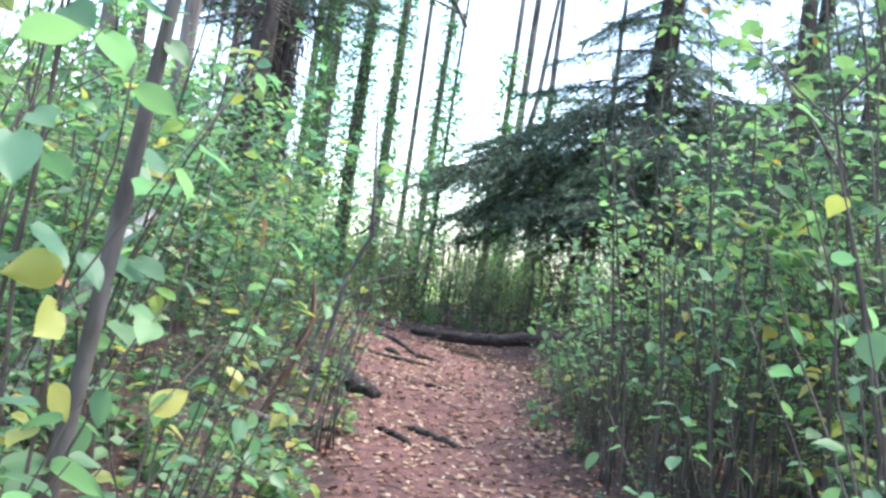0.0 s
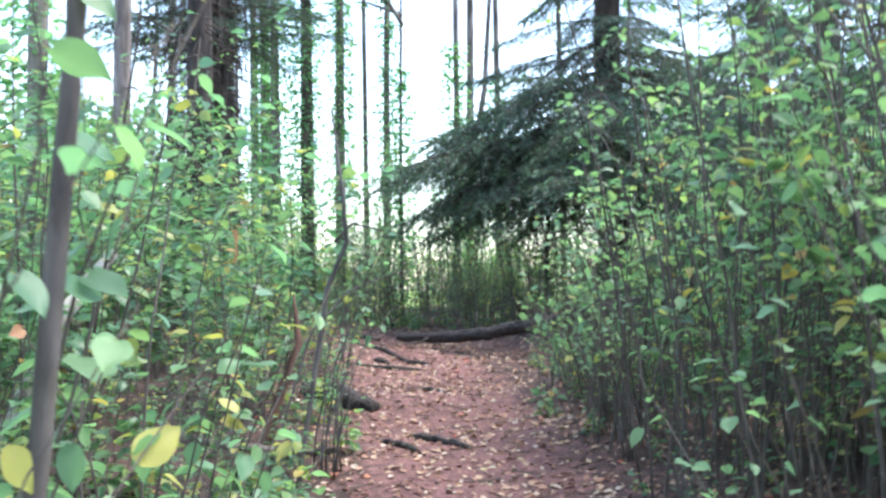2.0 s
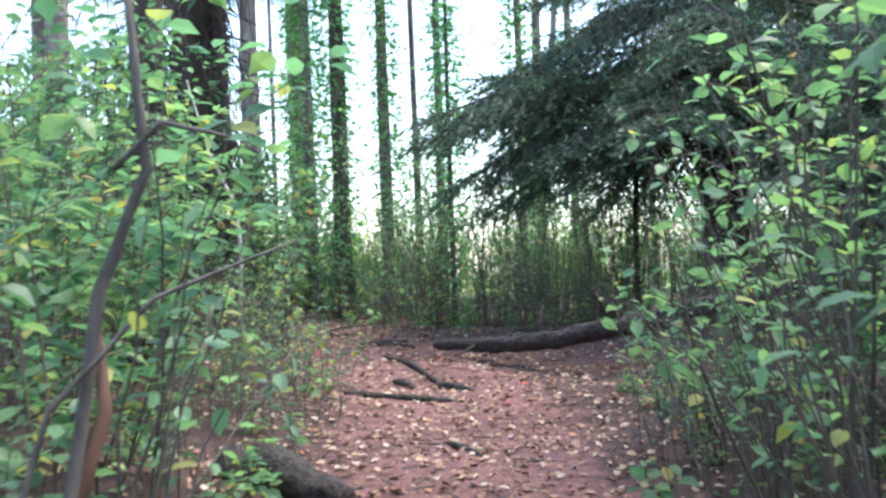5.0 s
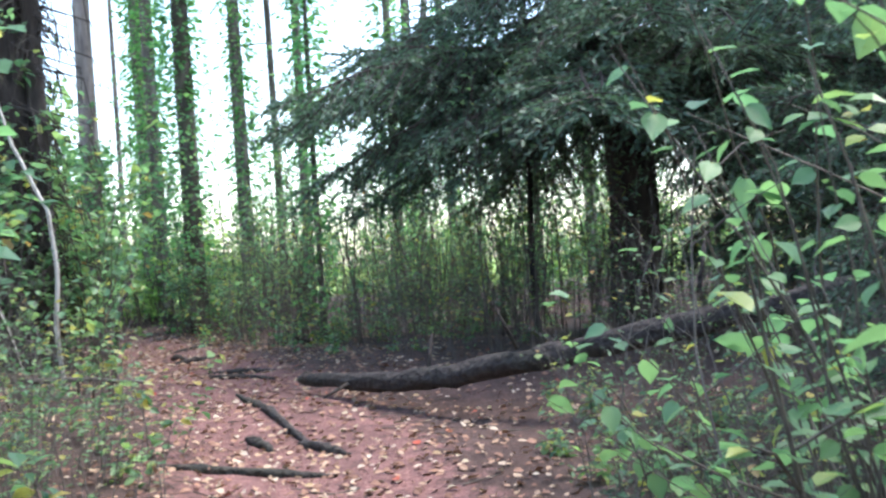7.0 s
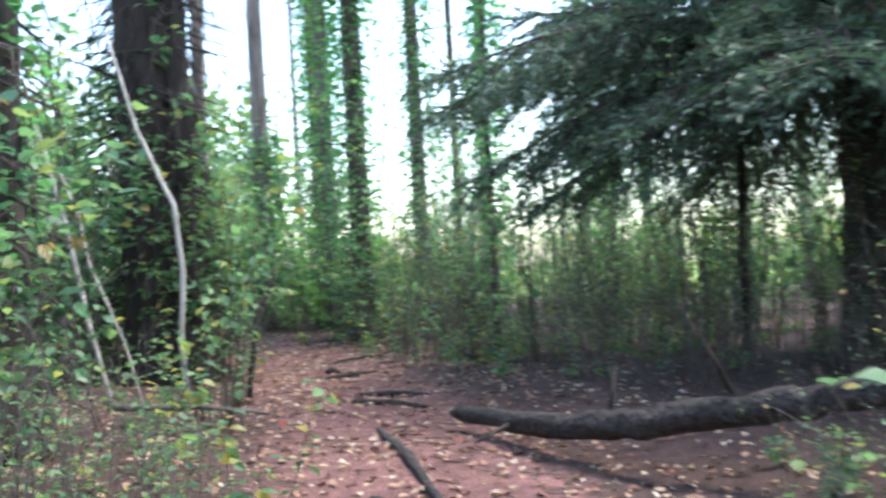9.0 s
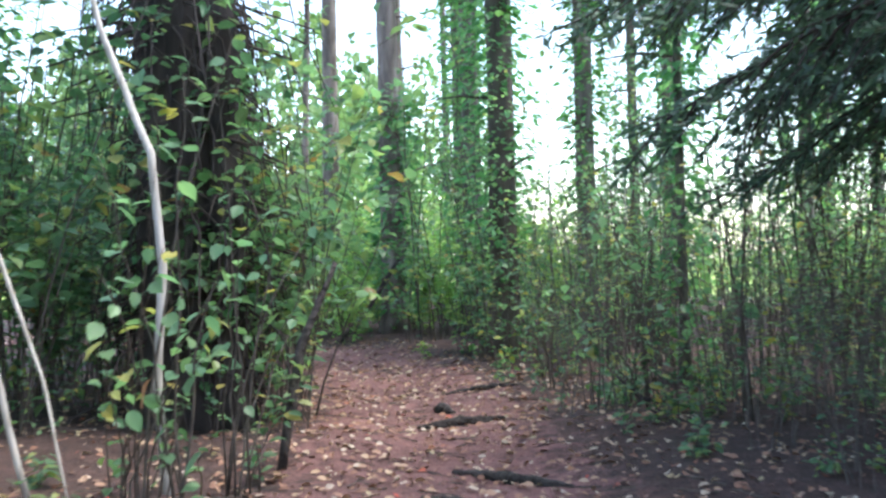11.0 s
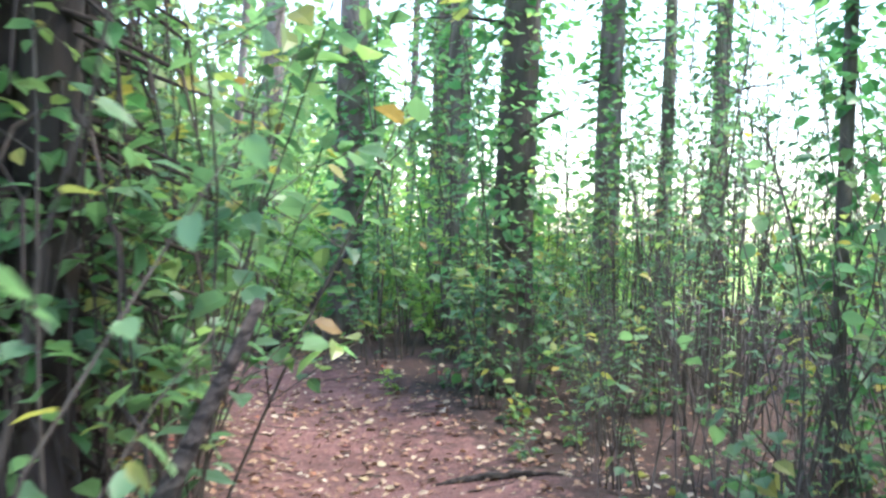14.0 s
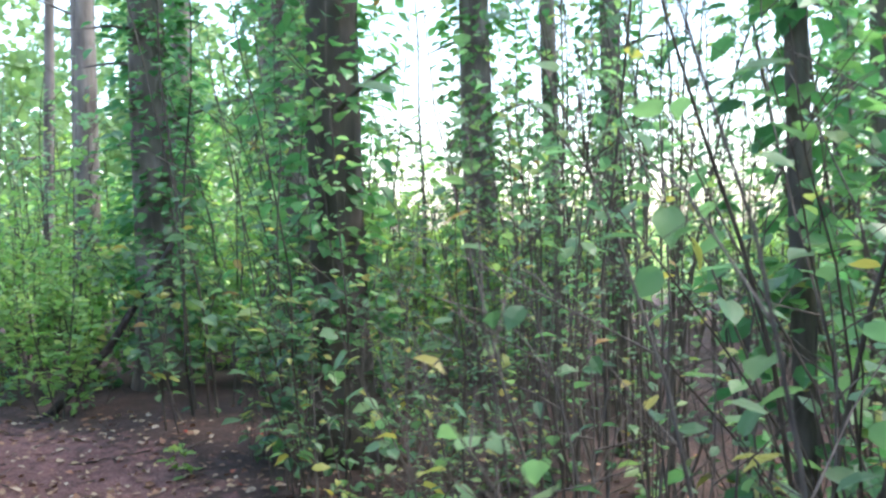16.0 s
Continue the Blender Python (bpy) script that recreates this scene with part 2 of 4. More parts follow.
# ---- shrubs: prototypes, then copies ----
def stem_path(rng, height, lean, kink=0.05, steps=7, start=(0, 0)):
    p = Vector((start[0], start[1], -0.06))
    d = Vector((lean[0], lean[1], 1)).normalized()
    pts = [p.copy()]
    for _ in range(steps):
        d = (d + Vector((rng.gauss(0, kink), rng.gauss(0, kink), 0))).normalized()
        p = p + d * (height / steps)
        pts.append(p.copy())
    return pts


def along(pts, k):
    k *= len(pts) - 1
    i = min(int(k), len(pts) - 2)
    return pts[i].lerp(pts[i + 1], k - i), (pts[i + 1] - pts[i]).normalized()


def shrub(name, label, seed, stems, height, spread, leaf_n, leaf_size, bare, radius, lean, material, bark, group, twigs=5, merged=False):
    """A bush of several stems with side twigs; the leaves sit in pairs along twigs and stem tops."""
    rng = random.Random(seed)
    root = thing(name, label, "shrub", group)
    spots, twig_parts, stem_parts = [], [], []
    for s in range(stems):
        a, r = rng.uniform(0, 6.283), spread * math.sqrt(rng.random())
        h = height * rng.uniform(0.65, 1.1)
        la = (lean * math.cos(a) * rng.random() + rng.gauss(0, 0.06), lean * math.sin(a) * rng.random() + rng.gauss(0, 0.06))
        pts = stem_path(rng, h, la, 0.07, 8, (r * math.cos(a), r * math.sin(a)))
        r0 = radius * rng.uniform(0.6, 1.3)
        one = tube(pts, [r0 * (1 - 0.75 * i / 8) for i in range(9)], 5, 0.1, rng, False)
        if merged:
            stem_parts.append(one)
        else:
            piece("stem", mesh_of("stem", *one, bark, True), root)
        shoots = [(pts, bare, 1.0)]
        for _ in range(twigs):
            p, d = along(pts, rng.uniform(max(0.15, bare * 0.8), 0.95))
            b = rng.uniform(0, 6.283)
            out = (Vector((math.cos(b), math.sin(b), rng.uniform(0.3, 1.2)))).normalized()
            ln = h * rng.uniform(0.1, 0.26)
            tw = [p, p + out * ln * 0.5 + Vector((0, 0, rng.gauss(0, 0.02))), p + out * ln + Vector((0, 0, -0.02))]
            twig_parts.append(tube(tw, [r0 * 0.4, r0 * 0.3, r0 * 0.15], 4, cap=False))
            shoots.append((tw, 0.15, 0.5))
        total = sum(w for *_, w in shoots)
        for path, first, weight in shoots:
            for _ in range(int(leaf_n / stems * weight / total)):
                p, d = along(path, first + (1 - first) * rng.random() ** 0.8)
                b = rng.uniform(0, 6.283)
                out = Vector((math.cos(b), math.sin(b), rng.gauss(0.05, 0.4)))
                size = leaf_size * rng.uniform(0.55, 1.2)
                spots.append((p + out * rng.uniform(0.01, 0.05), out, size, rng.uniform(0.8, 1.25)))
    if stem_parts:
        piece("stemwork", mesh_of("stemwork", *join(stem_parts), bark, True), root, kind="stuff")
    if twig_parts:
        piece("twig", mesh_of("twig", *join(twig_parts), bark, True), root, kind="stuff")
    piece("foliage", mesh_of("foliage", *leaves(spots, rng), material), root, kind="stuff")
    return root


BUSH_GROUP, THICKET_GROUP, LOW_GROUP = "bushes along the trail", "thicket of saplings", "low plants on the forest floor"
BUSH_LABEL = "leafy green bush with some yellowing leaves beside the trail"
SAPLING_LABEL = "clump of thin dark saplings with sparse green leaves"
LOW_LABEL = "low green plant growing out of the leaf litter"
PROTO = {
    "bush": [shrub("bush", BUSH_LABEL, 10 + i, 7, h, 0.38, int(0.7 * n), 0.13, 0.06, 0.008, 0.38, m, M_STEM, BUSH_GROUP, 9) for i, (h, n, m) in enumerate(((2.4, 620, M_LEAF), (3.0, 760, M_FRESH), (1.7, 480, M_LEAF), (3.7, 860, M_LEAF)))],
    "sapling": [shrub("sapling_clump", SAPLING_LABEL, 30 + i, 8, h, 0.55, int(0.8 * n), 0.095, b, 0.011, 0.14, m, M_STEM, THICKET_GROUP, 4) for i, (h, n, b, m) in enumerate(((2.9, 300, 0.3, M_FRESH), (3.6, 360, 0.33, M_LEAF), (2.4, 260, 0.28, M_FRESH), (4.8, 460, 0.33, M_FRESH)))],
    "low": [shrub("low_plant", LOW_LABEL, 50 + i, 2, h, 0.16, 46, 0.085, 0.05, 0.004, 0.7, m, M_STEM, LOW_GROUP, 0, True) for i, (h, m) in enumerate(((0.35, M_LEAF), (0.55, M_FRESH), (0.75, M_LEAF)))],
    "twiggy": [shrub("bare_shrub", "mostly bare dark twiggy shrub with few leaves", 70 + i, 8, h, 0.45, 120, 0.075, 0.3, 0.007, 0.3, M_LEAF, M_GREYSTEM, "twiggy shrubs beside the trail", 8, True) for i, h in enumerate((1.9, 2.7))],
    "field": [shrub("hedge_bush", "yellow-green bush at the edge of the wood, sunlight in its leaf colour", 80 + i, 5, h, 0.6, 520, 0.15, 0.02, 0.012, 0.5, M_FIELD_SUNLIT, M_STEM, "bushes at the wood's edge", 9, True) for i, h in enumerate((1.8, 2.4))],
}
EYES = np.array([(0.05, -6.8), (0.15, -5), (0.1, -1), (0.05, 1.5), (0.1, 3), (-0.3, 5.6), (-0.7, 8), (-1.5, 10), (-2, 11.5), (-2.05, 13), (-1.9, 13.8)])


def walk_distance(x, y):
    best = 1e9
    for (ax, ay), (bx, by) in zip(EYES[:-1], EYES[1:]):
        k = min(max(((x - ax) * (bx - ax) + (y - ay) * (by - ay)) / ((bx - ax) ** 2 + (by - ay) ** 2), 0), 1)
        best = min(best, math.hypot(x - ax - k * (bx - ax), y - ay - k * (by - ay)))
    return best


used = set()


def plant(kind, i, x, y, scale, turn, tall=1.0):
    proto = PROTO[kind][i % len(PROTO[kind])]
    m = Matrix.Translation((x, y, ground_z(x, y))) @ Matrix.Rotation(turn, 4, "Z")
    if proto.name in used:
        proto = copy_thing(proto, m)
    else:
        used.add(proto.name)
        proto.matrix_basis = m
    proto.scale = (scale, scale, scale * tall)
    return proto


def scatter(kind, count, x0, x1, y0, y1, trail_gap, walk_gap, scale, seed, keep=None, apart=0.35, tall=1.0):
    rng = random.Random(seed)
    done = []
    for _ in range(count * 12):
        if len(done) >= count:
            break
        x, y = rng.uniform(x0, x1), rng.uniform(y0, y1)
        if trail_distance(np.array([x]), np.array([y]))[0] < trail_gap or walk_distance(x, y) < walk_gap:
            continue
        if keep and not keep(x, y) or any(math.hypot(x - a, y - b) < apart for a, b in done):
            continue
        done.append((x, y))
        plant(kind, rng.randrange(9), x, y, rng.uniform(*scale), rng.uniform(0, 6.28), rng.uniform(0.85, 1.15) * tall)


# left of the trail, first stretch
scatter("bush", 44, -5.5, -1.0, -4.6, 9, 1.45, 1.2, (0.75, 1.1), 1, lambda x, y: not (-2.4 < x and -2.3 < y < 0.7) and not (x > -2.7 and y > 6.2), 0.45)
scatter("low", 24, -2.6, -1.0, -2.3, 0.8, 1.0, 0.8, (1.0, 1.5), 31, None, 0.25)
scatter("low", 90, -3.5, -0.7, -5, 9, 0.9, 0.7, (0.7, 1.2), 2)
scatter("sapling", 26, -7, -2.2, -4, 12, 2.2, 1.4, (0.8, 1.0), 3)
scatter("twiggy", 14, -2.5, -0.8, -2, 9, 1.15, 0.95, (0.45, 0.7), 21)
# right of the trail, first stretch
scatter("sapling", 44, 1.1, 4.5, -4.6, 3.2, 1.2, 1.1, (0.75, 1.0), 4)
scatter("bush", 12, 2.0, 4.8, -3.6, 4.5, 1.8, 1.6, (0.8, 1.05), 5)
scatter("twiggy", 40, 0.8, 4, -4, 6.5, 1.05, 0.95, (0.4, 0.85), 6, None, 0.25)
scatter("low", 60, 0.7, 3.5, -4, 9.5, 0.85, 0.75, (0.6, 1.1), 7)
for n in range(16):
    plant("sapling", 3 if n % 2 else 1, 1.6 + 0.75 * (n % 4) + 0.15 * math.sin(5 * n), -3.4 + 0.38 * n, 0.95, 2.1 * n, 1.05)
scatter("twiggy", 14, 1.6, 4.0, 6, 9.4, 1.9, 0.95, (0.35, 0.6), 27, None, 0.25)
scatter("twiggy", 18, 0.75, 1.7, 2.6, 8.4, 0.78, 0.72, (0.25, 0.5), 46, None, 0.2)
scatter("low", 20, 0.8, 1.9, 2.6, 8.4, 0.8, 0.72, (0.5, 0.8), 47, None, 0.2)
# the thicket behind the log and round the bend
scatter("sapling", 46, -3.6, 8, 16.2, 24, 1.3, 1.7, (0.7, 1.0), 8, None, 0.55, 1.12)
scatter("twiggy", 24, -2.8, 6, 13.8, 20, 1.15, 1.4, (0.5, 0.95), 9)
scatter("sapling", 14, -0.9, 6, 12.2, 16, 1.5, 2.2, (0.6, 0.85), 33, None, 0.45)
scatter("twiggy", 18, -0.6, 5, 11.9, 15, 1.4, 1.9, (0.35, 0.7), 34)
scatter("bush", 6, -2.6, 4, 17, 24, 1.4, 2.6, (0.6, 1.0), 10)
scatter("low", 60, -3, 4, 13, 20, 0.95, 0.8, (0.6, 1.1), 11)
# in front of the big trees where the trail swings away
scatter("sapling", 8, -6, -1.8, 18.5, 23, 1.15, 3, (0.6, 0.9), 22, None, 0.4)
scatter("twiggy", 16, -5.5, -2, 17.5, 22, 1.0, 2.5, (0.4, 0.7), 23)
scatter("field", 26, -13, -3, 22, 25.5, 1.05, 3, (0.55, 0.8), 24, None, 0.5)
scatter("low", 36, -9, -2, 18, 23.5, 0.85, 2, (0.7, 1.2), 25)
# left of the trail, second stretch and beyond the bend
scatter("bush", 36, -9, -3.2, 10, 22, 1.3, 1.2, (0.75, 1.05), 12, lambda x, y: not (-5.8 < x < -2.9 and 10.6 < y < 14.6))
scatter("sapling", 30, -11, -3.4, 10, 22, 1.35, 1.3, (0.75, 1.1), 13, lambda x, y: not (-5.8 < x < -2.9 and 10.6 < y < 14.6))
scatter("low", 30, -7, -2.4, 9.5, 21, 0.95, 0.8, (0.6, 1.1), 14)
for n, (x, y) in enumerate(((-5.9, 14.3), (-5.8, 15.3), (-6.5, 15.2), (-6.6, 14.2), (-5.5, 13.3))):
    plant("bush", 3, x, y, 1.1, 1.3 * n, 1.1)
for n, (x, y) in enumerate(((-3.9, 14.6), (-4.2, 15.4), (-4.7, 16.2), (-5.1, 17.2), (-5.7, 18.2), (-6.5, 19.2))):
    plant("bush", (1, 3, 0)[n % 3], x, y, 0.95, 1.7 * n, 1.1)
scatter("twiggy", 7, -3.7, -2.9, 14.2, 16.5, 0.9, 0.9, (0.6, 0.95), 41, None, 0.25)
scatter("twiggy", 12, -1.4, 1.6, 16, 18.5, 0.9, 1.3, (0.8, 1.1), 42, None, 0.3)
scatter("twiggy", 12, -2.6, -1.4, 5.5, 9.0, 0.95, 0.95, (0.35, 0.7), 43, None, 0.3)
scatter("low", 24, -2.2, 1.5, 15.8, 19, 0.9, 1.2, (0.9, 1.4), 44)
scatter("twiggy", 14, -0.4, 4.5, 14.5, 17.5, 1.4, 1.9, (0.5, 0.9), 45)
# towards the open field
scatter("field", 60, -16, 12, 26, 34, 1.5, 3, (0.75, 1.15), 15, None, 0.8)
scatter("field", 20, -14, 6, 24, 29, 1.5, 3, (0.7, 1.0), 26, None, 0.8)
scatter("sapling", 26, -12, 6, 22, 29, 1.5, 3, (0.9, 1.15), 16)


# ---- needle boughs ----
def blades(spots, rng):
    """Flat needle tufts: narrow kites, two triangles each."""
    verts, faces = [], []
    for base, d, size, wide in spots:
        d = Vector(d).normalized()
        side = d.cross(Vector([rng.gauss(0, 1) for _ in range(3)])).normalized() * size * wide
        base, k = Vector(base), len(verts)
        verts += [tuple(base), tuple(base + d * size * 0.45 + side), tuple(base + d * size), tuple(base + d * size * 0.45 - side)]
        faces.append((k, k + 1, k + 2, k + 3))
    return verts, faces


def bough_mesh(seed):
    """A drooping bough, 1 m long along x, with hanging sprays of needles."""
    rng = random.Random(seed)
    mid = [Vector((x, 0.05 * math.sin(5 * x + seed), 0.1 * x - 0.34 * x * x)) for x in (0, 0.2, 0.4, 0.6, 0.8, 1.0)]
    wood, spots = [tube(mid, [0.012, 0.01, 0.008, 0.006, 0.004, 0.002], 5)], []
    for i in range(60):
        k = 0.1 + 0.9 * (i + rng.random()) / 60
        p, d = along(mid, min(k, 0.99))
        sgn = 1 if i % 2 else -1
        ln = 0.36 * (1.15 - k) + 0.07
        q = p + Vector((ln * 0.6, sgn * ln * rng.uniform(0.3, 1.0), -ln * rng.uniform(0.15, 0.95)))
        wood.append(tube([p, q], [0.003, 0.001], 3, cap=False))
        for j in range(34):
            s = p.lerp(q, j / 33)
            o = (q - p).normalized() * 0.9 + Vector([rng.gauss(0, 0.5) for _ in range(3)])
            spots.append((s, o, rng.uniform(0.015, 0.034), 0.14))
    return mesh_of("needles", *blades(spots, rng), M_NEEDLE), mesh_of("bough", *join(wood), M_DARKBARK, True)


BOUGHS = [bough_mesh(i) for i in range(5)]


# ---- tall trees ----
def crown_mesh(seed):
    rng = random.Random(seed)
    spots = []
    parts = []
    for _ in range(34):
        a, z = rng.uniform(0, 6.283), rng.uniform(0, 6)
        reach = rng.uniform(0.8, 2.6) * (1 - z / 8)
        end = Vector((reach * math.cos(a), reach * math.sin(a), z + rng.uniform(0, 0.5)))
        parts.append((Vector((0, 0, z - 0.2)), end))
        for _ in range(32):
            p = Vector((0, 0, z)).lerp(end, rng.uniform(0.35, 1.05)) + Vector([rng.gauss(0, 0.22) for _ in range(3)])
            spots.append((p, [rng.gauss(0, 1) for _ in range(3)], rng.uniform(0.12, 0.3), 0.5))
    return mesh_of("crown", *leaves(spots, rng), M_PINE), mesh_of("branchwork", *join([tube([a, a.lerp(b, 0.5), b], [0.05, 0.035, 0.012], 5) for a, b in parts]), M_BARK, True)


CROWNS = [crown_mesh(90 + i) for i in range(3)]


def tall_tree(x, y, radius, height, seed, ivy=0.0, ivy_n=0, lean=(0, 0), stubs=3, label="tall straight pine trunk with rough grey-brown bark", fork=False, bark=None, dead=0.0, boughs=0):
    rng = random.Random(seed)
    bark = bark or M_BARK
    tree = thing("pine_tree", label, "tree", "tall trees", at=Matrix.Translation((x, y, ground_z(x, y))))
    n = 16
    pts, rad = [], []
    for i in range(n + 1):
        k = (i / n) ** 1.4
        z = -0.15 + k * height
        pts.append((lean[0] * z + 0.05 * math.sin(3 * k + seed), lean[1] * z + 0.05 * math.cos(2 * k + seed), z))
        rad.append(radius * (1 - 0.6 * k) + radius * 0.6 * math.exp(-max(z, 0) / 0.18))
    piece("trunk", mesh_of("trunk", *tube(pts, rad, 14, 0.07, rng), bark, True), tree)
    if fork:
        f = [(0.0, 0, 4.6), (0.25, 0, 5.2), (0.42, 0, 6.2), (0.6, 0.1, 9), (0.7, 0.1, 13)]
        piece("fork", mesh_of("fork", *tube(f, [radius * 0.7, radius * 0.65, radius * 0.6, radius * 0.5, 0.04], 10, 0.05, rng), bark, True), tree)
    for _ in range(stubs):
        z, a = rng.uniform(1.8, 5.5), rng.uniform(0, 6.283)
        ln = rng.uniform(0.3, 1.1)
        p = Vector((lean[0] * z, lean[1] * z, z))
        q = p + Vector((math.cos(a), math.sin(a), rng.uniform(-0.35, 0.4))) * ln
        piece("dead_branch", mesh_of("dead_branch", *tube([p, p.lerp(q, 0.5) + Vector((0, 0, 0.04)), q], [0.022, 0.016, 0.005], 5), bark, True), tree)
    if dead:
        hung = []
        for _ in range(int(600 * dead)):
            z, a = rng.uniform(0.3, 6.5), rng.uniform(0, 6.283)
            ln, r = rng.uniform(0.3, 1.0), radius * 0.9
            p = Vector((r * math.cos(a), r * math.sin(a), z))
            out = Vector((math.cos(a + rng.gauss(0, 0.5)), math.sin(a + rng.gauss(0, 0.5)), 0))
            q = p + out * ln * rng.uniform(0.15, 0.75) + Vector((0, 0, -0.25 * ln))
            e = q + out * 0.1 * ln + Vector((rng.gauss(0, 0.06), rng.gauss(0, 0.06), -0.6 * ln))
            hung.append(tube([p, q, e], [0.012, 0.01, 0.004], 4, cap=False))
        piece("dead_twigwork", mesh_of("dead_twigwork", *join(hung), bark, True), tree, "dark dead twigs hanging down the trunk", "stuff")
    if ivy_n:
        spots = []
        for _ in range(int(4.5 * ivy_n)):
            z = 1.35 * ivy * rng.random() ** 0.8
            a = rng.uniform(0, 6.283)
            r = radius * (1 - 0.6 * z / height) + abs(rng.gauss(0.03, 0.16))
            out = Vector((math.cos(a), math.sin(a), rng.gauss(-0.2, 0.4)))
            spots.append(((lean[0] * z + r * out.x, lean[1] * z + r * out.y, z), out, rng.uniform(0.07, 0.14), 1.2))
        piece("ivy", mesh_of("ivy", *leaves(spots, rng), M_IVY), tree, "green ivy climbing the trunk", "stuff")
    # high boughs out of view, added to shade the leaves below
    for i in range(boughs):
        z = 5.4 + 8 * (i / boughs) ** 1.5
        r = 2.9 * (1 - (z - 5.4) / 12) * rng.uniform(0.7, 1.0)
        n, w = BOUGHS[i % 5]
        o = piece("bough", w, tree)
        o.matrix_basis = Matrix.Translation((0, 0, z)) @ Matrix.Rotation(i * 2.399, 4, "Z") @ Matrix.Rotation(rng.gauss(0.0, 0.15), 4, "Y") @ Matrix.Diagonal((r, r * 0.9, r * 0.6, 1))
        piece("needles", n, o, kind="stuff")
    if boughs:
        return tree
    c, b = CROWNS[seed % 3]
    for nm, me in (("crown", c), ("branchwork", b)):
        o = piece(nm, me, tree, kind="stuff")
        o.location = (lean[0] * height, lean[1] * height, height - 5.5)
    return tree


IVY = "tall straight pine trunk wrapped in green ivy"
tall_tree(-3.7, 20.5, 0.18, 17, 1, 6.5, 620, label="tall dark pine trunk wrapped in green ivy", bark=M_MIDBARK)
tall_tree(-5.4, 25.0, 0.17, 18, 2, 6, 520, label=IVY)
tall_tree(-6.0, 23.3, 0.18, 18, 3, 2.6, 300, stubs=6, label="tall grey-brown pine trunk with bare dead branches")
tall_tree(-6.9, 26.3, 0.16, 17, 4, 2.4, 160)
tall_tree(-8.5, 27.1, 0.17, 18, 5, 1.5, 60)
tall_tree(-9.4, 27.6, 0.08, 13, 6, lean=(0.03, 0), stubs=2, label="slender dark pine trunk leaning slightly")
tall_tree(-7.2, 30, 0.08, 15, 7, stubs=1, label="slender pine trunk against the sky")
tall_tree(-6.7, 30.5, 0.17, 18, 8, 5, 250, label=IVY)
tall_tree(-4.9, 23.8, 0.15, 17, 9, 7, 480, label=IVY)
tall_tree(-3.2, 24.1, 0.16, 17, 10, 7, 600, label=IVY)
tall_tree(-2.7, 25.0, 0.09, 16, 20, 3, 100)
tall_tree(-2.0, 24.3, 0.11, 17, 11, 6, 380, label=IVY)
tall_tree(0.2, 25.5, 0.13, 18, 12, 4, 250, fork=True, label="forked pine with two stems and ivy")
tall_tree(-0.2, 22.0, 0.1, 15, 13, 5, 350, label=IVY)
tall_tree(1.0, 27.5, 0.12, 17, 14, 5, 260, label=IVY)
tall_tree(2.6, 24, 0.09, 15, 15, 4, 200)
tall_tree(4.2, 27, 0.14, 17, 16, 3, 100)
tall_tree(-7.8, 16.5, 0.16, 17, 17, 3, 200, label=IVY)
tall_tree(-5.2, 11.0, 0.15, 16, 18, 2.5, 150)
tall_tree(-3.75, 9.7, 0.2, 16, 25, 2.5, 120, stubs=6, dead=0.4, bark=M_DARKBARK, label="dark trunk with dead twigs behind the bushes")
tall_tree(-4.5, 5.5, 0.12, 15, 19, 3, 150)
# its 70 boughs start above the view and only cast shade
tall_tree(-4.8, 14.9, 0.34, 17, 21, 2, 40, stubs=10, dead=1.0, boughs=70, bark=M_DARKBARK, label="thick dark trunk hung with dead twigs, with unseen shading boughs on top")
tall_tree(-1.27, 17.8, 0.045, 12, 23, 4, 220, stubs=2, bark=M_GREYSTEM, label="slim dark tree with ivy among saplings")
tall_tree(-4.4, 14.85, 0.13, 15, 27, 2, 30, stubs=6, dead=0.5, bark=M_DARKBARK, label="dark trunk standing close beside a thicker one")
tall_tree(-5.3, 16.5, 0.2, 17, 22, 2, 60, stubs=8, dead=0.5, bark=M_DARKBARK, label="dark trunk among saplings")


# ---- the dark spruces ----
def spruce(x, y, label, seed, low=2.5, reach=4.4, count=190, girth=1.0, crown=4.1):
    rng = random.Random(seed)
    tree = thing("spruce_tree", label, "tree", "dark spruces", at=Matrix.Translation((x, y, ground_z(x, y))))
    pts = [(0.04 * math.sin(z), 0.03 * math.cos(z), z) for z in (-0.2, 0, 0.2, 0.6, 1.5, 3, 5, 8, 12, 16)]
    piece("trunk", mesh_of("trunk", *tube(pts, [girth * r for r in (0.42, 0.38, 0.33, 0.3, 0.28, 0.26, 0.23, 0.18, 0.1, 0.02)], 16, 0.06, rng), M_DARKBARK, True), tree)
    for i in range(count):
        z = low + (14.5 - low) * (i / count) ** 1.9
        full = 1.0 if z < crown else max(0.42, 1.0 - (z - crown) / 2.2)
        r = reach * full * (1 - max(0, z - 7) / 9) * rng.uniform(0.65, 1.0)
        a = i * 2.399 + rng.gauss(0, 0.2)
        n, w = BOUGHS[i % 5]
        b = piece("bough", w, tree)
        b.matrix_basis = Matrix.Translation((0, 0, z + 0.35)) @ Matrix.Rotation(a, 4, "Z") @ Matrix.Rotation(rng.gauss(0.06, 0.2), 4, "Y") @ Matrix.Diagonal((r, r * 0.9, r * 0.8, 1))
        piece("needles", n, b, kind="stuff")
    return tree


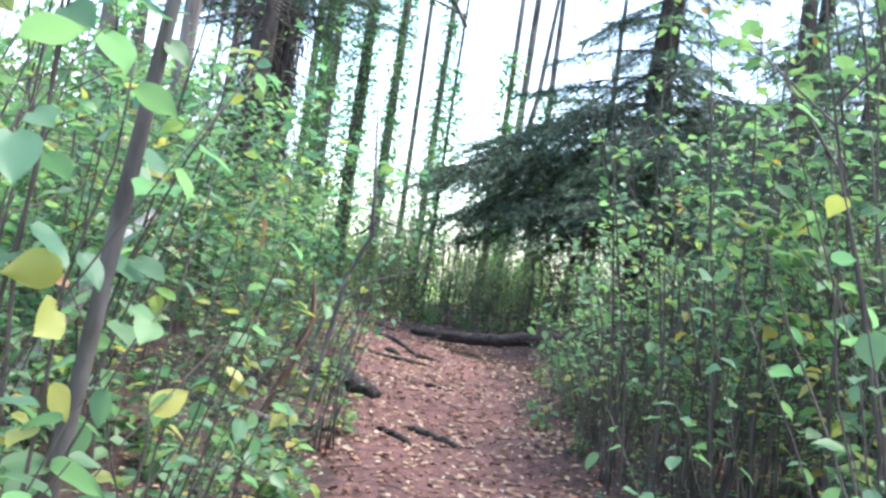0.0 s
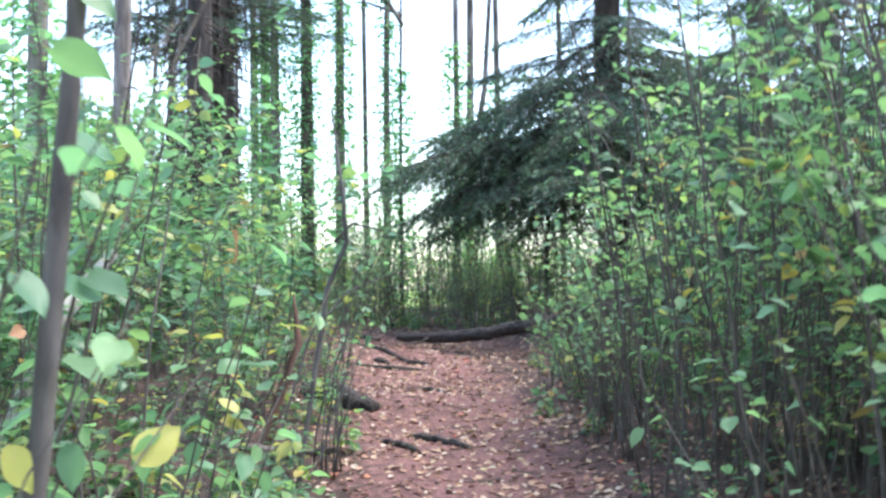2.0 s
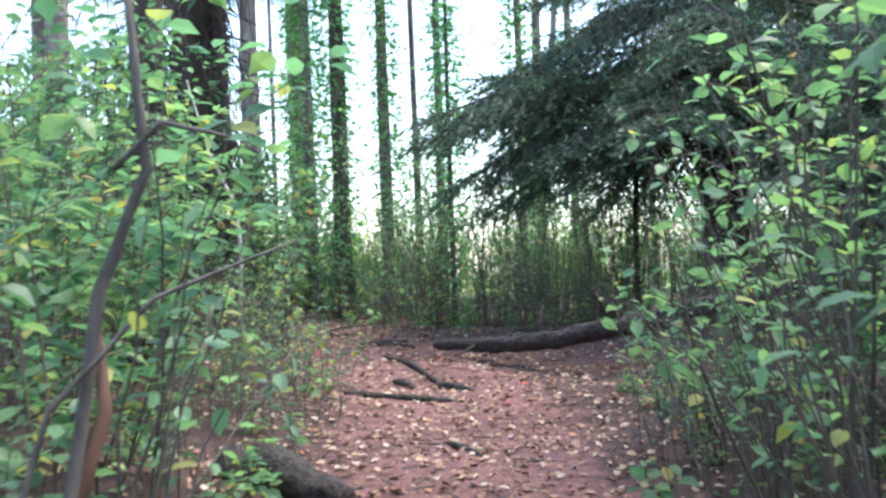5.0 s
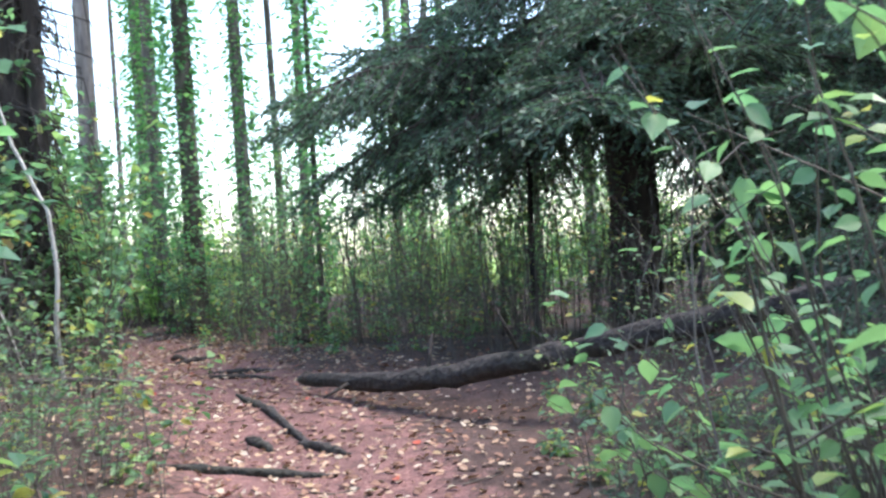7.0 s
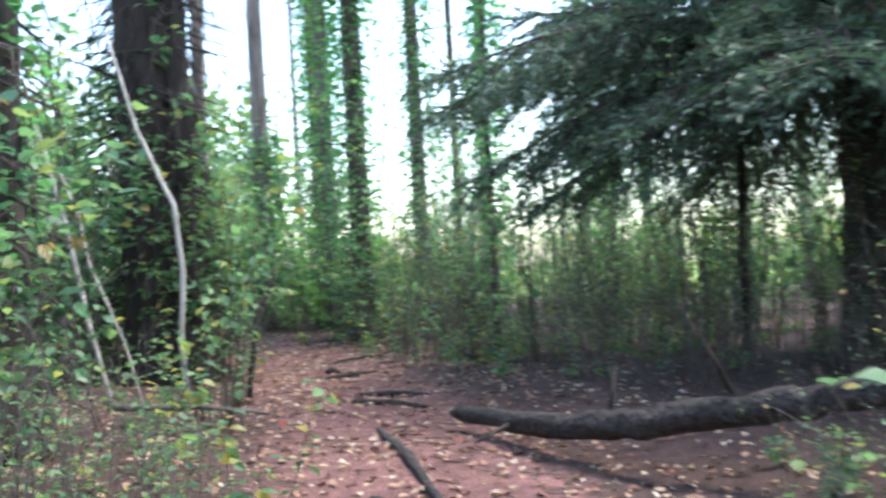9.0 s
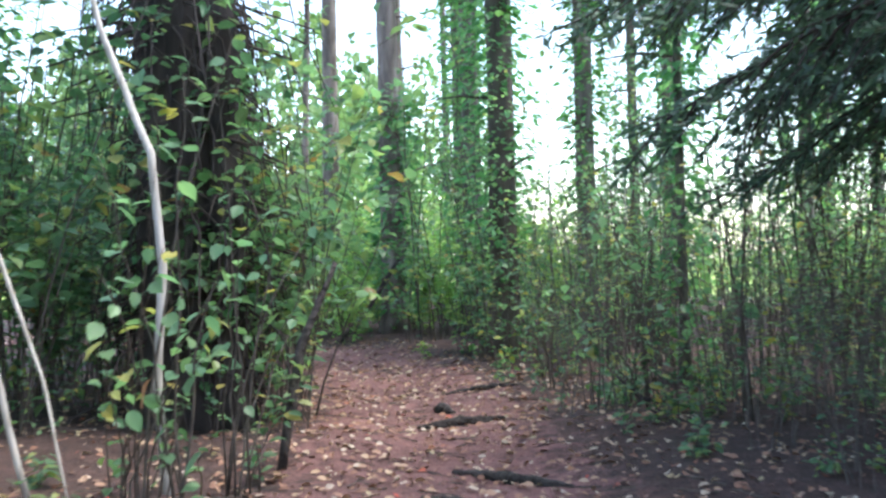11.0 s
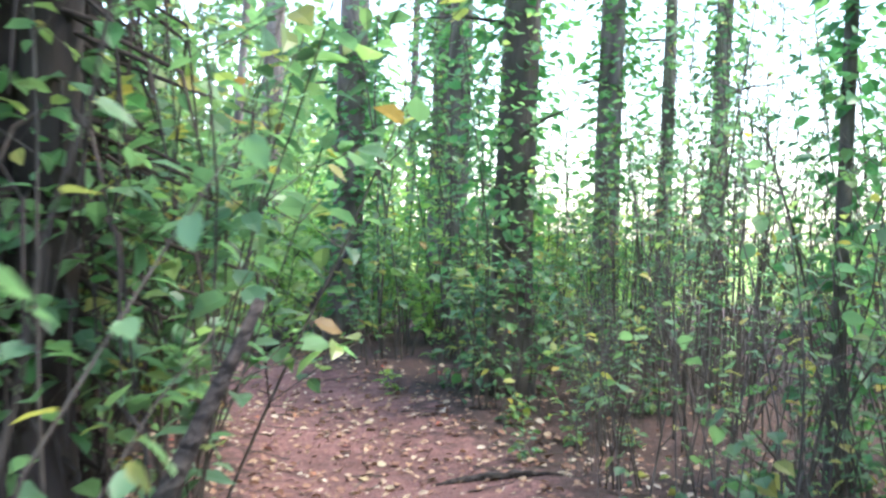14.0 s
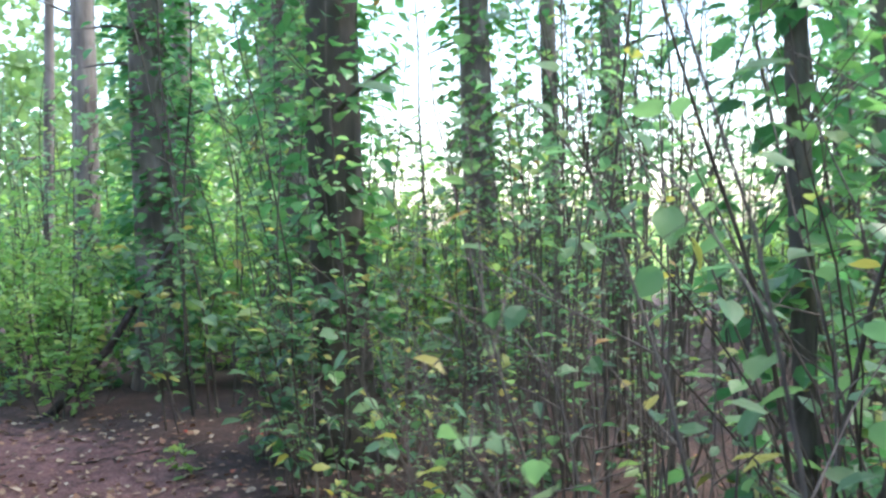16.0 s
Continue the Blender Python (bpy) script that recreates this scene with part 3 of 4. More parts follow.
spruce(2.6, 14.1, "large dark spruce with drooping boughs over the trail", 5)
spruce(3.0, 5.5, "young dark spruce with low boughs among the bushes", 12, 0.35, 1.5, 80, 0.35)
spruce(5.6, 11.3, "dark spruce with boughs reaching down to the undergrowth", 6, 0.9, 3.2, 110, 0.8)
spruce(6.0, 16.8, "dark spruce with boughs reaching down to the undergrowth", 8, 1.6, 3.4, 100, 0.8)
# made-up spruce: its dark boughs stand for the shade behind the bushes
spruce(4.4, 1.2, "dense dark spruce filling in the shade behind the bushes", 9, 0.5, 2.2, 90, 0.5)
spruce(4.9, 6.6, "dense dark spruce filling in the shade behind the bushes", 7, 0.8, 2.6, 100, 0.7)


# ---- log, roots and sticks ----
def stick(name, label, category, pts, radii, material, sides=8, wobble=0.12, seed=1, group=""):
    rng = random.Random(seed)
    fine, fr = [], []
    for i in range(len(pts) - 1):
        for k in range(4):
            s = k / 4
            fine.append(tuple(a + (b - a) * s + rng.gauss(0, radii[i] * 0.12) for a, b in zip(pts[i], pts[i + 1])))
            fr.append(radii[i] * (1 - s) + radii[i + 1] * s)
    fine.append(pts[-1])
    fr.append(radii[-1])
    return tagged(new(name, mesh_of(name, *tube(fine, fr, sides, wobble, rng), material, True)), label, category, group)


def fallen_log():
    log = thing("fallen_log", "dark mossy fallen log propped up at one end", "log")
    rng = random.Random(3)
    ctrl = [(-0.98, 11.2, 0.45), (-0.3, 10.05, 0.5), (0.3, 9.5, 0.57), (0.9, 9.0, 0.7), (1.5, 8.55, 0.85), (2.6, 7.9, 1.08), (4.75, 6.75, 1.5)]
    rad = [0.05, 0.075, 0.085, 0.085, 0.085, 0.09, 0.1]
    pts, rr = [], []
    for i in range(len(ctrl) - 1):
        for k in range(6):
            pts.append(tuple(a + (b - a) * k / 6 + rng.gauss(0, 0.006) for a, b in zip(ctrl[i], ctrl[i + 1])))
            rr.append((rad[i] + (rad[i + 1] - rad[i]) * k / 6) * rng.uniform(0.95, 1.05))
    piece("log_trunk", mesh_of("log_trunk", *tube(pts, rr, 16, 0.2, rng), M_LOG, True), log)
    end = tube([(-1.05, 11.3, 0.44), (-0.96, 11.16, 0.46)], [0.035, 0.066], 9, 0.25, rng)
    piece("broken_end", mesh_of("broken_end", *end, M_LOG, True), log, "splintered dark broken end")
    for x0, y0, z0, dx, dy, dz in ((0.1, 9.7, 0.58, 0.05, 0.1, 0.3), (0.75, 9.12, 0.78, -0.15, -0.2, 0.3), (1.9, 8.3, 1.13, 0.1, 0.1, 0.4), (-0.5, 10.4, 0.5, -0.25, -0.3, -0.1)):
        piece("branch_stub", mesh_of("branch_stub", *tube([(x0, y0, z0), (x0 + dx, y0 + dy, z0 + dz)], [0.02, 0.008], 6), M_LOG, True), log)
    return log


fallen_log()


def root_at(name, label, x0, y0, x1, y1, r, seed, material=None, rise=0.35, bend=0.0):
    pts = []
    for k in (0, 0.25, 0.5, 0.75, 1):
        x, y = x0 + (x1 - x0) * k + bend * math.sin(math.pi * k) * (y1 - y0), y0 + (y1 - y0) * k - bend * math.sin(math.pi * k) * (x1 - x0)
        pts.append((x, y, ground_z(x, y) + r * (rise * math.sin(math.pi * k) + 0.1)))
    return stick(name, label, name.replace("_", " "), pts, [r * 0.35, r * 0.9, r, r * 0.8, r * 0.3], material or M_LOG, 8, 0.2, seed, "roots and sticks on the trail")


ROOT, STICK = "dark tree root crossing the red-brown trail", "dark fallen stick lying on the trail"
for args in ((-1.65, 11.4, -0.70, 8.65, 0.04, 1), (-0.85, 8.95, -0.45, 8.3, 0.045, 2), (-1.25, 9.2, -1.0, 8.75, 0.045, 3), (-1.65, 8.1, -0.5, 7.7, 0.04, 4), (-3.1, 15.4, -2.5, 15.7, 0.05, 5), (-2.3, 13.6, -1.5, 13.1, 0.04, 6), (-2.2, 12.7, -1.4, 12.3, 0.035, 7)):
    root_at("tree_root", ROOT, *args)
for args in ((-0.55, 3.3, 0.03, 2.6, 0.04, 11), (-0.75, 2.9, -0.35, 2.3, 0.03, 12), (-0.5, 5.9, -0.2, 5.2, 0.025, 13), (-3.3, 16.5, -3.05, 16.2, 0.05, 14), (-3.5, 17.4, -2.8, 17.7, 0.03, 15)):
    root_at("fallen_stick", STICK, *args)


# ---- bushes close to the trail, with every leaf a part ----
def single_leaf(seed, material):
    """A larger leaf with a short stalk, waved rim, and sunken midrib."""
    rng = random.Random(seed)
    verts, faces = [], []
    rows, cols = 9, 5
    for i in range(rows):
        k = i / (rows - 1)
        w = 0.33 * math.sin(math.pi * min(1, 0.06 + 0.94 * k) ** 0.8) * (1.0 if k < 1 else 0.05) + 0.004
        for j in range(cols):
            c = (j - 2) / 2
            wave = 0.02 * math.sin(9 * k + 2 * c + seed) + 0.012 * rng.random()
            verts.append((0.12 + 0.88 * k, w * c, 0.07 * abs(c) * (1 - 0.4 * k) + wave * abs(c) - 0.22 * k * k))
    for i in range(rows - 1):
        for j in range(cols - 1):
            a = i * cols + j
            faces.append((a, a + 1, a + cols + 1, a + cols))
    stalk = tube([(0, 0, 0.01), (0.12, 0, 0)], [0.012, 0.01], 4, cap=False)
    return mesh_of("leaf", *join([(verts, faces), stalk]), material, True)


SINGLE = {m: [single_leaf(i + 3, m) for i in range(4)] for m in (M_LEAF, M_FRESH, M_YELLOW, M_BROWNLEAF)}


def leafy_bush(label, base, tips, leaf_size, seed, per_tip=7, radius=0.008, yellow=0.12, bark=None, first=0.35, fresh=0.5):
    """Arching shoots from one base to the given tips; pairs of single leaves along them."""
    rng = random.Random(seed)
    bx, by = base
    bz = ground_z(bx, by)
    root = thing("leafy_bush", label, "shrub", "large-leaved bushes by the trail", at=Matrix.Translation((bx, by, bz)))
    for tx, ty, tz in tips:
        end = Vector((tx - bx, ty - by, tz - bz))
        start = Vector((rng.gauss(0, 0.07), rng.gauss(0, 0.07), -0.05))
        pts = []
        for i in range(9):
            k = i / 8
            pts.append(Vector((start.x + (end.x - start.x) * k ** 1.5, start.y + (end.y - start.y) * k ** 1.5, start.z + (end.z - start.z) * k ** 0.8)) + Vector((rng.gauss(0, 0.012), rng.gauss(0, 0.012), 0)))
        pts[-1] = end
        stem = piece("shoot", mesh_of("shoot", *tube(pts, [radius * (1 - 0.8 * i / 8) for i in range(9)], 6, 0.08, rng), bark or M_STEM, True), root)
        for i in range(per_tip):
            p, d = along(pts, min(0.999, first + (1 - first) * (i + rng.random()) / per_tip))
            a = rng.uniform(0, 6.283)
            mix = rng.random()
            m = M_YELLOW if mix < 0.6 * yellow else M_BROWNLEAF if mix < 0.6 * yellow + 0.008 else M_FRESH if rng.random() < fresh else M_LEAF
            o = piece("leaf", SINGLE[m][rng.randrange(4)], stem)
            sz = leaf_size * rng.uniform(0.65, 1.15)
            o.matrix_basis = Matrix.Translation(p) @ Matrix.Rotation(a, 4, "Z") @ Matrix.Rotation(rng.gauss(0.15, 0.45), 4, "Y") @ Matrix.Rotation(rng.gauss(0, 0.5), 4, "X") @ Matrix.Diagonal((sz, sz, sz, 1))
    return root


leafy_bush("tall leaning sapling with large green and yellow leaves", (-0.83, -4.75), [(-0.36, -5.05, 2.6)], 0.1, 1, 18, 0.027, 0.2, M_GREYSTEM, 0.1)
leafy_bush("bush with large pale green leaves close to the trail", (-0.95, -4.6), [(-0.55, -5.0, 1.55), (-0.5, -4.9, 1.1), (-0.75, -5.1, 1.3), (-0.8, -5.2, 1.75), (-0.42, -4.7, 1.6), (-0.7, -4.9, 0.85), (-0.6, -4.7, 0.7), (-1.0, -4.8, 1.9), (-0.62, -5.15, 1.9), (-0.5, -5.2, 2.1), (-0.85, -5.0, 0.6), (-0.55, -4.6, 1.35)], 0.1, 2, 9)
side_bush = leafy_bush("bush with oval green leaves crowding the trail", (-1.15, -2.7), [(-0.8, -2.6, 1.5), (-0.75, -2.9, 1.1), (-1.2, -2.9, 1.9), (-0.9, -2.4, 0.7), (-1.3, -3.2, 1.2), (-1.0, -2.2, 2.1)], 0.09, 3, 10)
curl = piece("leaf", SINGLE[M_BROWNLEAF][1], side_bush, "withered brown curled leaf")
curl.matrix_basis = Matrix.Translation(Vector((-0.8, -2.66, 1.38)) - side_bush.matrix_basis.translation) @ Matrix.Rotation(0.9, 4, "Z") @ Matrix.Rotation(1.1, 4, "Y") @ Matrix.Rotation(0.8, 4, "X") @ Matrix.Diagonal((0.12, 0.16, 0.16, 1))
leafy_bush("bush with oval green leaves crowding the trail", (1.45, -3.6), [(1.1, -3.8, 1.9), (1.3, -4.1, 1.3), (1.0, -3.4, 0.7), (1.6, -4.2, 1.7), (1.25, -3.4, 2.3), (1.0, -3.7, 1.2)], 0.085, 4, 9)
leafy_bush("bush with round pale green leaves in front of the dark spruce", (1.3, 4.3), [(0.55, 3.4, 1.9), (0.75, 3.7, 2.15), (0.8, 3.6, 1.6), (0.9, 3.9, 1.35), (0.55, 4.6, 1.3), (0.5, 4.7, 1.05), (0.65, 4.5, 0.8), (1.1, 3.7, 2.4), (1.2, 3.8, 1.1), (1.0, 3.6, 0.75), (1.5, 4.0, 1.9), (0.45, 4.9, 0.95)], 0.1, 5, 8, 0.007, 0.06, None, 0.45, 0.7)
leafy_bush("bush with hanging green leaves near the dark trunk", (-2.75, 11.3), [(-2.5, 10.9, 2.3), (-2.35, 11.0, 1.9), (-2.8, 10.8, 2.0), (-2.6, 10.8, 1.2), (-2.5, 11.0, 0.9), (-2.95, 11.0, 1.6), (-2.5, 11.3, 2.5)], 0.1, 6, 6, 0.008, 0.2)
leafy_bush("sparse bush with drooping oval leaves", (-1.5, 16.2), [(-2.3, 15.9, 1.45), (-2.0, 15.8, 1.1), (-1.6, 15.7, 1.6), (-1.3, 15.6, 2.2), (-1.4, 15.4, 1.2), (-1.9, 15.7, 2.5), (-2.1, 16.2, 0.9), (-1.0, 15.6, 1.9), (-1.15, 15.8, 2.7)], 0.1, 7, 6, 0.009, 0.12)
leafy_bush("sparse bush with drooping oval leaves", (-0.7, 15.3), [(-0.95, 15.2, 2.4), (-0.8, 15.1, 1.9), (-1.0, 15.3, 1.4), (-0.6, 15.2, 2.9)], 0.11, 8, 6, 0.012, 0.1)

leafy_bush("bush with broad pale leaves hanging over the trail", (-0.95, -5.35), [(-0.33, -5.66, 1.01), (-0.32, -5.5, 0.95), (-0.41, -5.67, 1.37), (-0.38, -5.2, 1.16), (-0.34, -5.2, 1.45), (-0.33, -5.1, 1.1), (-0.43, -5.57, 1.12), (-0.46, -5.58, 1.26), (-0.47, -5.6, 1.44), (-0.46, -5.38, 1.5)], 0.085, 21, 4, 0.005, 0.15, None, 0.7, 0.7)
leafy_bush("bush with oval green leaves on thin stems", (1.1, -4.3), [(0.57, -4.87, 1.56), (0.57, -4.4, 1.82), (0.55, -4.23, 1.4), (0.66, -4.66, 1.35), (0.66, -4.87, 1.08), (0.63, -4.66, 0.95), (0.52, -4.04, 1.68), (0.66, -4.86, 1.29)], 0.075, 22, 5, 0.006, 0.08, None, 0.55, 0.7)
leafy_bush("bush with oval green leaves on thin stems", (1.05, -2.7), [(0.61, -3.44, 1.29), (0.7, -3.04, 0.95), (0.52, -2.62, 0.73), (0.67, -3.07, 0.69), (0.63, -2.62, 1.18), (0.67, -2.83, 0.93), (0.67, -3.26, 1.38), (0.57, -2.21, 0.86)], 0.08, 23, 4, 0.006, 0.08, None, 0.6, 0.7)
leafy_bush("low leafy bush spilling over the trail's edge", (-0.95, -2.9), [(-0.6, -3.13, 0.94), (-0.51, -3.3, 1.08), (-0.49, -3.52, 0.9), (-0.62, -3.37, 0.81), (-0.57, -3.14, 0.73), (-0.55, -2.7, 0.82), (-0.58, -3.33, 1.24), (-0.55, -2.31, 0.6), (-0.53, -3.54, 1.3), (-0.5, -2.24, 1.22)], 0.08, 24, 5, 0.006, 0.12, None, 0.45, 0.6)
leafy_bush("sparse bush of grey stems with scattered leaves", (-1.0, 1.6), [(-0.57, 0.7, 1.57), (-0.47, 0.96, 1.65), (-0.71, 1.42, 1.48), (-0.59, 1.47, 1.37), (-0.7, 1.43, 1.16), (-0.55, 2.0, 1.07), (-0.8, 1.93, 1.21), (-0.83, 1.38, 1.19), (-0.65, 1.43, 0.98)], 0.085, 25, 4, 0.008, 0.15, M_GREYSTEM, 0.55, 0.7)
leafy_bush("tall bush with bright green leaves beside the trail", (1.15, 2.0), [(0.61, 1.6, 1.76), (0.66, 1.61, 1.66), (0.58, 2.06, 1.35), (0.6, 1.26, 1.17), (0.77, 2.02, 1.02), (0.79, 1.82, 1.27), (0.71, 1.02, 1.31), (0.74, 1.61, 0.97), (0.5, 2.07, 1.03), (0.74, 2.03, 1.51), (0.86, 1.78, 1.8), (0.95, 2.1, 2.1)], 0.07, 26, 5, 0.007, 0.1, M_GREYSTEM, 0.45, 0.75)
leafy_bush("tall bush with bright green leaves beside the trail", (1.2, 3.5), [(1.09, 3.78, 1.37), (0.9, 4.15, 1.42), (1.0, 4.12, 1.55), (0.81, 2.91, 1.74), (0.83, 2.81, 1.58), (0.61, 2.95, 1.87), (0.65, 2.95, 1.78), (0.64, 3.17, 1.7), (0.87, 3.64, 1.38), (0.88, 3.6, 1.24), (0.86, 3.21, 1.15), (0.81, 3.2, 1.0), (0.81, 2.8, 1.17), (0.73, 3.42, 0.9), (0.48, 3.18, 1.86)], 0.08, 27, 6, 0.007, 0.1, M_GREYSTEM, 0.55, 0.75)
leafy_bush("small bush of pale green leaves before the log", (1.1, 5.2), [(0.87, 4.5, 1.02), (0.67, 4.67, 0.88), (0.6, 4.69, 0.98), (0.59, 4.91, 1.12), (0.5, 5.03, 1.29), (0.8, 5.4, 1.14), (0.86, 5.1, 1.5), (0.7, 5.3, 0.8)], 0.085, 28, 6, 0.006, 0.06, None, 0.5, 0.8)
leafy_bush("bush with hanging green leaves near the dark trunk", (-3.1, 11.5), [(-2.37, 10.51, 1.65), (-2.3, 10.1, 1.8), (-2.62, 10.68, 1.26), (-2.61, 10.93, 1.17), (-2.39, 10.86, 1.49), (-2.52, 11.24, 1.3), (-2.6, 10.46, 1.47), (-2.4, 10.55, 2.02), (-2.25, 11.35, 1.95), (-2.65, 11.52, 1.54), (-2.51, 11.24, 1.48)], 0.09, 29, 4, 0.006, 0.15, None, 0.65, 0.6)
leafy_bush("bush of thin stems with yellowing leaves", (-3.2, 12.6), [(-2.81, 11.89, 1.81), (-2.72, 12.18, 1.81), (-2.85, 12.09, 2.1), (-3.1, 12.33, 1.21), (-3.1, 13.2, 1.3), (-2.75, 12.6, 2.4), (-2.8, 12.9, 1.6), (-2.75, 13.1, 2.1)], 0.085, 30, 6, 0.007, 0.2, None, 0.45, 0.6)
leafy_bush("sparse bush with large drooping leaves", (-1.35, 16.4), [(-1.7, 15.97, 1.48), (-1.91, 16.01, 1.72), (-1.65, 15.47, 2.17), (-1.64, 15.88, 2.18), (-2.14, 16.18, 2.21), (-1.59, 15.39, 1.79), (-2.09, 16.16, 1.39), (-1.91, 16.3, 2.15), (-1.73, 16.31, 1.99), (-1.62, 16.7, 1.48), (-1.91, 16.48, 2.33)], 0.095, 31, 4, 0.006, 0.12, None, 0.65, 0.7)
leafy_bush("sparse bush with large drooping leaves", (-2.5, 17.4), [(-2.33, 16.65, 2.3), (-2.39, 16.84, 1.4), (-2.82, 17.5, 1.35), (-2.94, 17.5, 1.61), (-2.75, 17.45, 1.25), (-2.35, 16.63, 1.33), (-2.6, 17.1, 1.1)], 0.095, 32, 4, 0.006, 0.12, None, 0.6, 0.7)


def fallen_bough(x, y, turn, size, k):
    n, w = BOUGHS[k]
    b = tagged(new("fallen_bough", w), "fallen dark spruce bough lying under the bushes", "branch", "fallen boughs")
    b.matrix_basis = Matrix.Translation((x, y, ground_z(x, y) + 0.16 * size)) @ Matrix.Rotation(turn, 4, "Z") @ Matrix.Rotation(0.05, 4, "Y") @ Matrix.Diagonal((size, size, size, 1))
    piece("needles", n, b, kind="stuff")


for args in ((1.5, 5.9, 0.6, 1.3, 0), (2.1, 6.4, 2.6, 1.5, 1), (1.7, 6.9, 3.6, 1.2, 2), (2.6, 7.3, 2.0, 1.6, 3), (2.0, 5.2, 1.2, 1.1, 4), (2.5, 8.3, 3.0, 1.4, 0)):
    fallen_bough(*args)

SEEDLING = shrub("seedling", "small bright yellow-green plant at the trail's edge", 99, 3, 0.35, 0.05, 26, 0.09, 0.1, 0.004, 0.8, M_FIELD_SUNLIT, M_STEM, "", 2)
SEEDLING.matrix_basis = Matrix.Translation((-4.5, 20.2, ground_z(-4.5, 20.2)))


# ---- distant woodland across the field ----
def far_wood():
    rng = random.Random(9)
    spots = []
    for _ in range(130):
        x, y = rng.uniform(-75, -22), rng.uniform(62, 80)
        h, w = rng.uniform(7, 15), rng.uniform(2, 4)
        for _ in range(420):
            k = rng.random()
            r = w * math.sin(math.pi * (0.12 + 0.85 * k)) * rng.uniform(0.5, 1.1)
            a = rng.uniform(0, 6.283)
            spots.append(((x + r * math.cos(a), y + r * math.sin(a), 0.6 + k * h), [rng.gauss(0, 1) for _ in range(3)], rng.uniform(0.3, 0.7), 0.45))
    tagged(new("far_woodland", mesh_of("far_woodland", *blades(spots, rng), M_FAR)), "pale green woodland far across the field", "woodland", kind="stuff")


far_wood()


# ---- dead wood among the bushes ----
def on(x, y, z):
    return (x, y, ground_z(x, y) + z)


stick("dead_branch", "pale bleached dead branch leaning beside the trail", "branch", [on(-3.95, 11.9, -0.03), (-4.15, 11.9, 1.2), (-4.33, 11.95, 2.0), (-4.65, 12.1, 2.95)], [0.016, 0.02, 0.018, 0.01], M_PALE, 8, 0.08, 1)
stick("dead_branch", "thin pale dead branch hanging beside another", "branch", [(-4.4, 12.0, 2.5), (-4.25, 11.95, 2.2), (-4.15, 11.95, 1.7), (-3.85, 11.9, 1.05), on(-3.65, 11.8, 0.0)], [0.01, 0.013, 0.013, 0.01, 0.005], M_PALE, 7, 0.08, 12)
stick("birch_sapling", "crooked pale-barked young birch stem", "tree", [on(-3.54, 12.5, -0.05), (-3.58, 12.5, 1.0), (-3.54, 12.5, 1.6), (-3.6, 12.5, 2.2), (-3.95, 12.6, 2.9), (-4.2, 12.6, 3.8)], [0.027, 0.026, 0.024, 0.022, 0.018, 0.01], M_PALE, 9, 0.07, 2)
stick("broken_branch", "pale broken branch stub sticking out of the bushes", "branch", [on(-2.75, -0.2, 0.0), (-2.36, 0.32, 1.07), (-2.2, 0.7, 1.42)], [0.06, 0.05, 0.035], M_PALE, 8, 0.15, 3)
stick("dead_shrub", "reddish-brown curved dead trunk on the bank", "shrub", [on(-1.55, 2.0, -0.05), (-1.36, 2.05, 0.5), (-1.26, 2.1, 0.8), (-1.3, 2.15, 1.15)], [0.045, 0.036, 0.026, 0.01], M_ROT, 8, 0.12, 4)
stick("leaning_pole", "dark fallen pole leaning on a tree beside the trail", "branch", [on(-6.5, 22.2, -0.03), (-6.1, 22.5, 1.0), (-5.6, 22.8, 1.9)], [0.038, 0.034, 0.022], M_LOG, 8, 0.1, 5)
stick("dead_sapling", "slim black dead sapling standing upright", "tree", [on(1.5, 14.7, -0.05), (1.48, 14.7, 1.5), (1.56, 14.7, 3.2), (1.6, 14.7, 4.6)], [0.045, 0.04, 0.032, 0.015], M_DARKBARK, 8, 0.08, 6)
stick("fallen_branch", "grey fallen branch lying across the leaf litter", "branch", [on(-3.3, 10.3, 0.25), on(-2.7, 10.5, 0.28), on(-2.25, 10.6, 0.26)], [0.025, 0.022, 0.012], M_GREYSTEM, 8, 0.1, 8)
stick("fallen_branch", "grey forked branch lying at the trail's edge", "branch", [on(-1.9, 1.6, 0.12), on(-1.4, 1.9, 0.06), on(-1.0, 2.2, 0.02)], [0.035, 0.03, 0.015], M_GREYSTEM, 8, 0.15, 9)
stick("old_stump", "low mossy root stump at the trail's edge", "stump", [on(-1.55, 4.6, 0.0), on(-1.2, 4.4, 0.07), on(-0.86, 4.27, 0.02)], [0.16, 0.13, 0.07], M_LOG, 10, 0.2, 10)

stick("dead_sapling", "crooked grey dead stem among the bushes", "tree", [on(-1.15, 1.2, -0.03), (-0.95, 1.3, 1.2), (-0.82, 1.3, 1.5), (-0.84, 1.3, 1.75), (-0.92, 1.35, 2.4)], [0.018, 0.017, 0.015, 0.013, 0.006], M_GREYSTEM, 8, 0.1, 31)
stick("dead_branch", "thin grey dead branch caught in a dead stem", "branch", [(-0.9, 1.28, 1.5), (-0.78, 1.3, 1.62), (-0.58, 1.35, 1.57)], [0.009, 0.008, 0.004], M_GREYSTEM, 7, 0.1, 32)
stick("dead_branch", "long thin grey branch slanting out over the trail's edge", "branch", [on(-1.35, 1.1, -0.02), (-1.05, 1.2, 0.9), (-0.81, 1.3, 1.17), (-0.45, 1.4, 1.31)], [0.01, 0.009, 0.007, 0.003], M_GREYSTEM, 7, 0.1, 33)
stick("fallen_branch", "dark bent branch lying beside the trail under saplings", "branch", [on(-1.75, 16.4, 0.25), on(-1.5, 16.1, 0.08), on(-1.2, 15.9, 0.04)], [0.012, 0.02, 0.014], M_LOG, 8, 0.12, 34)
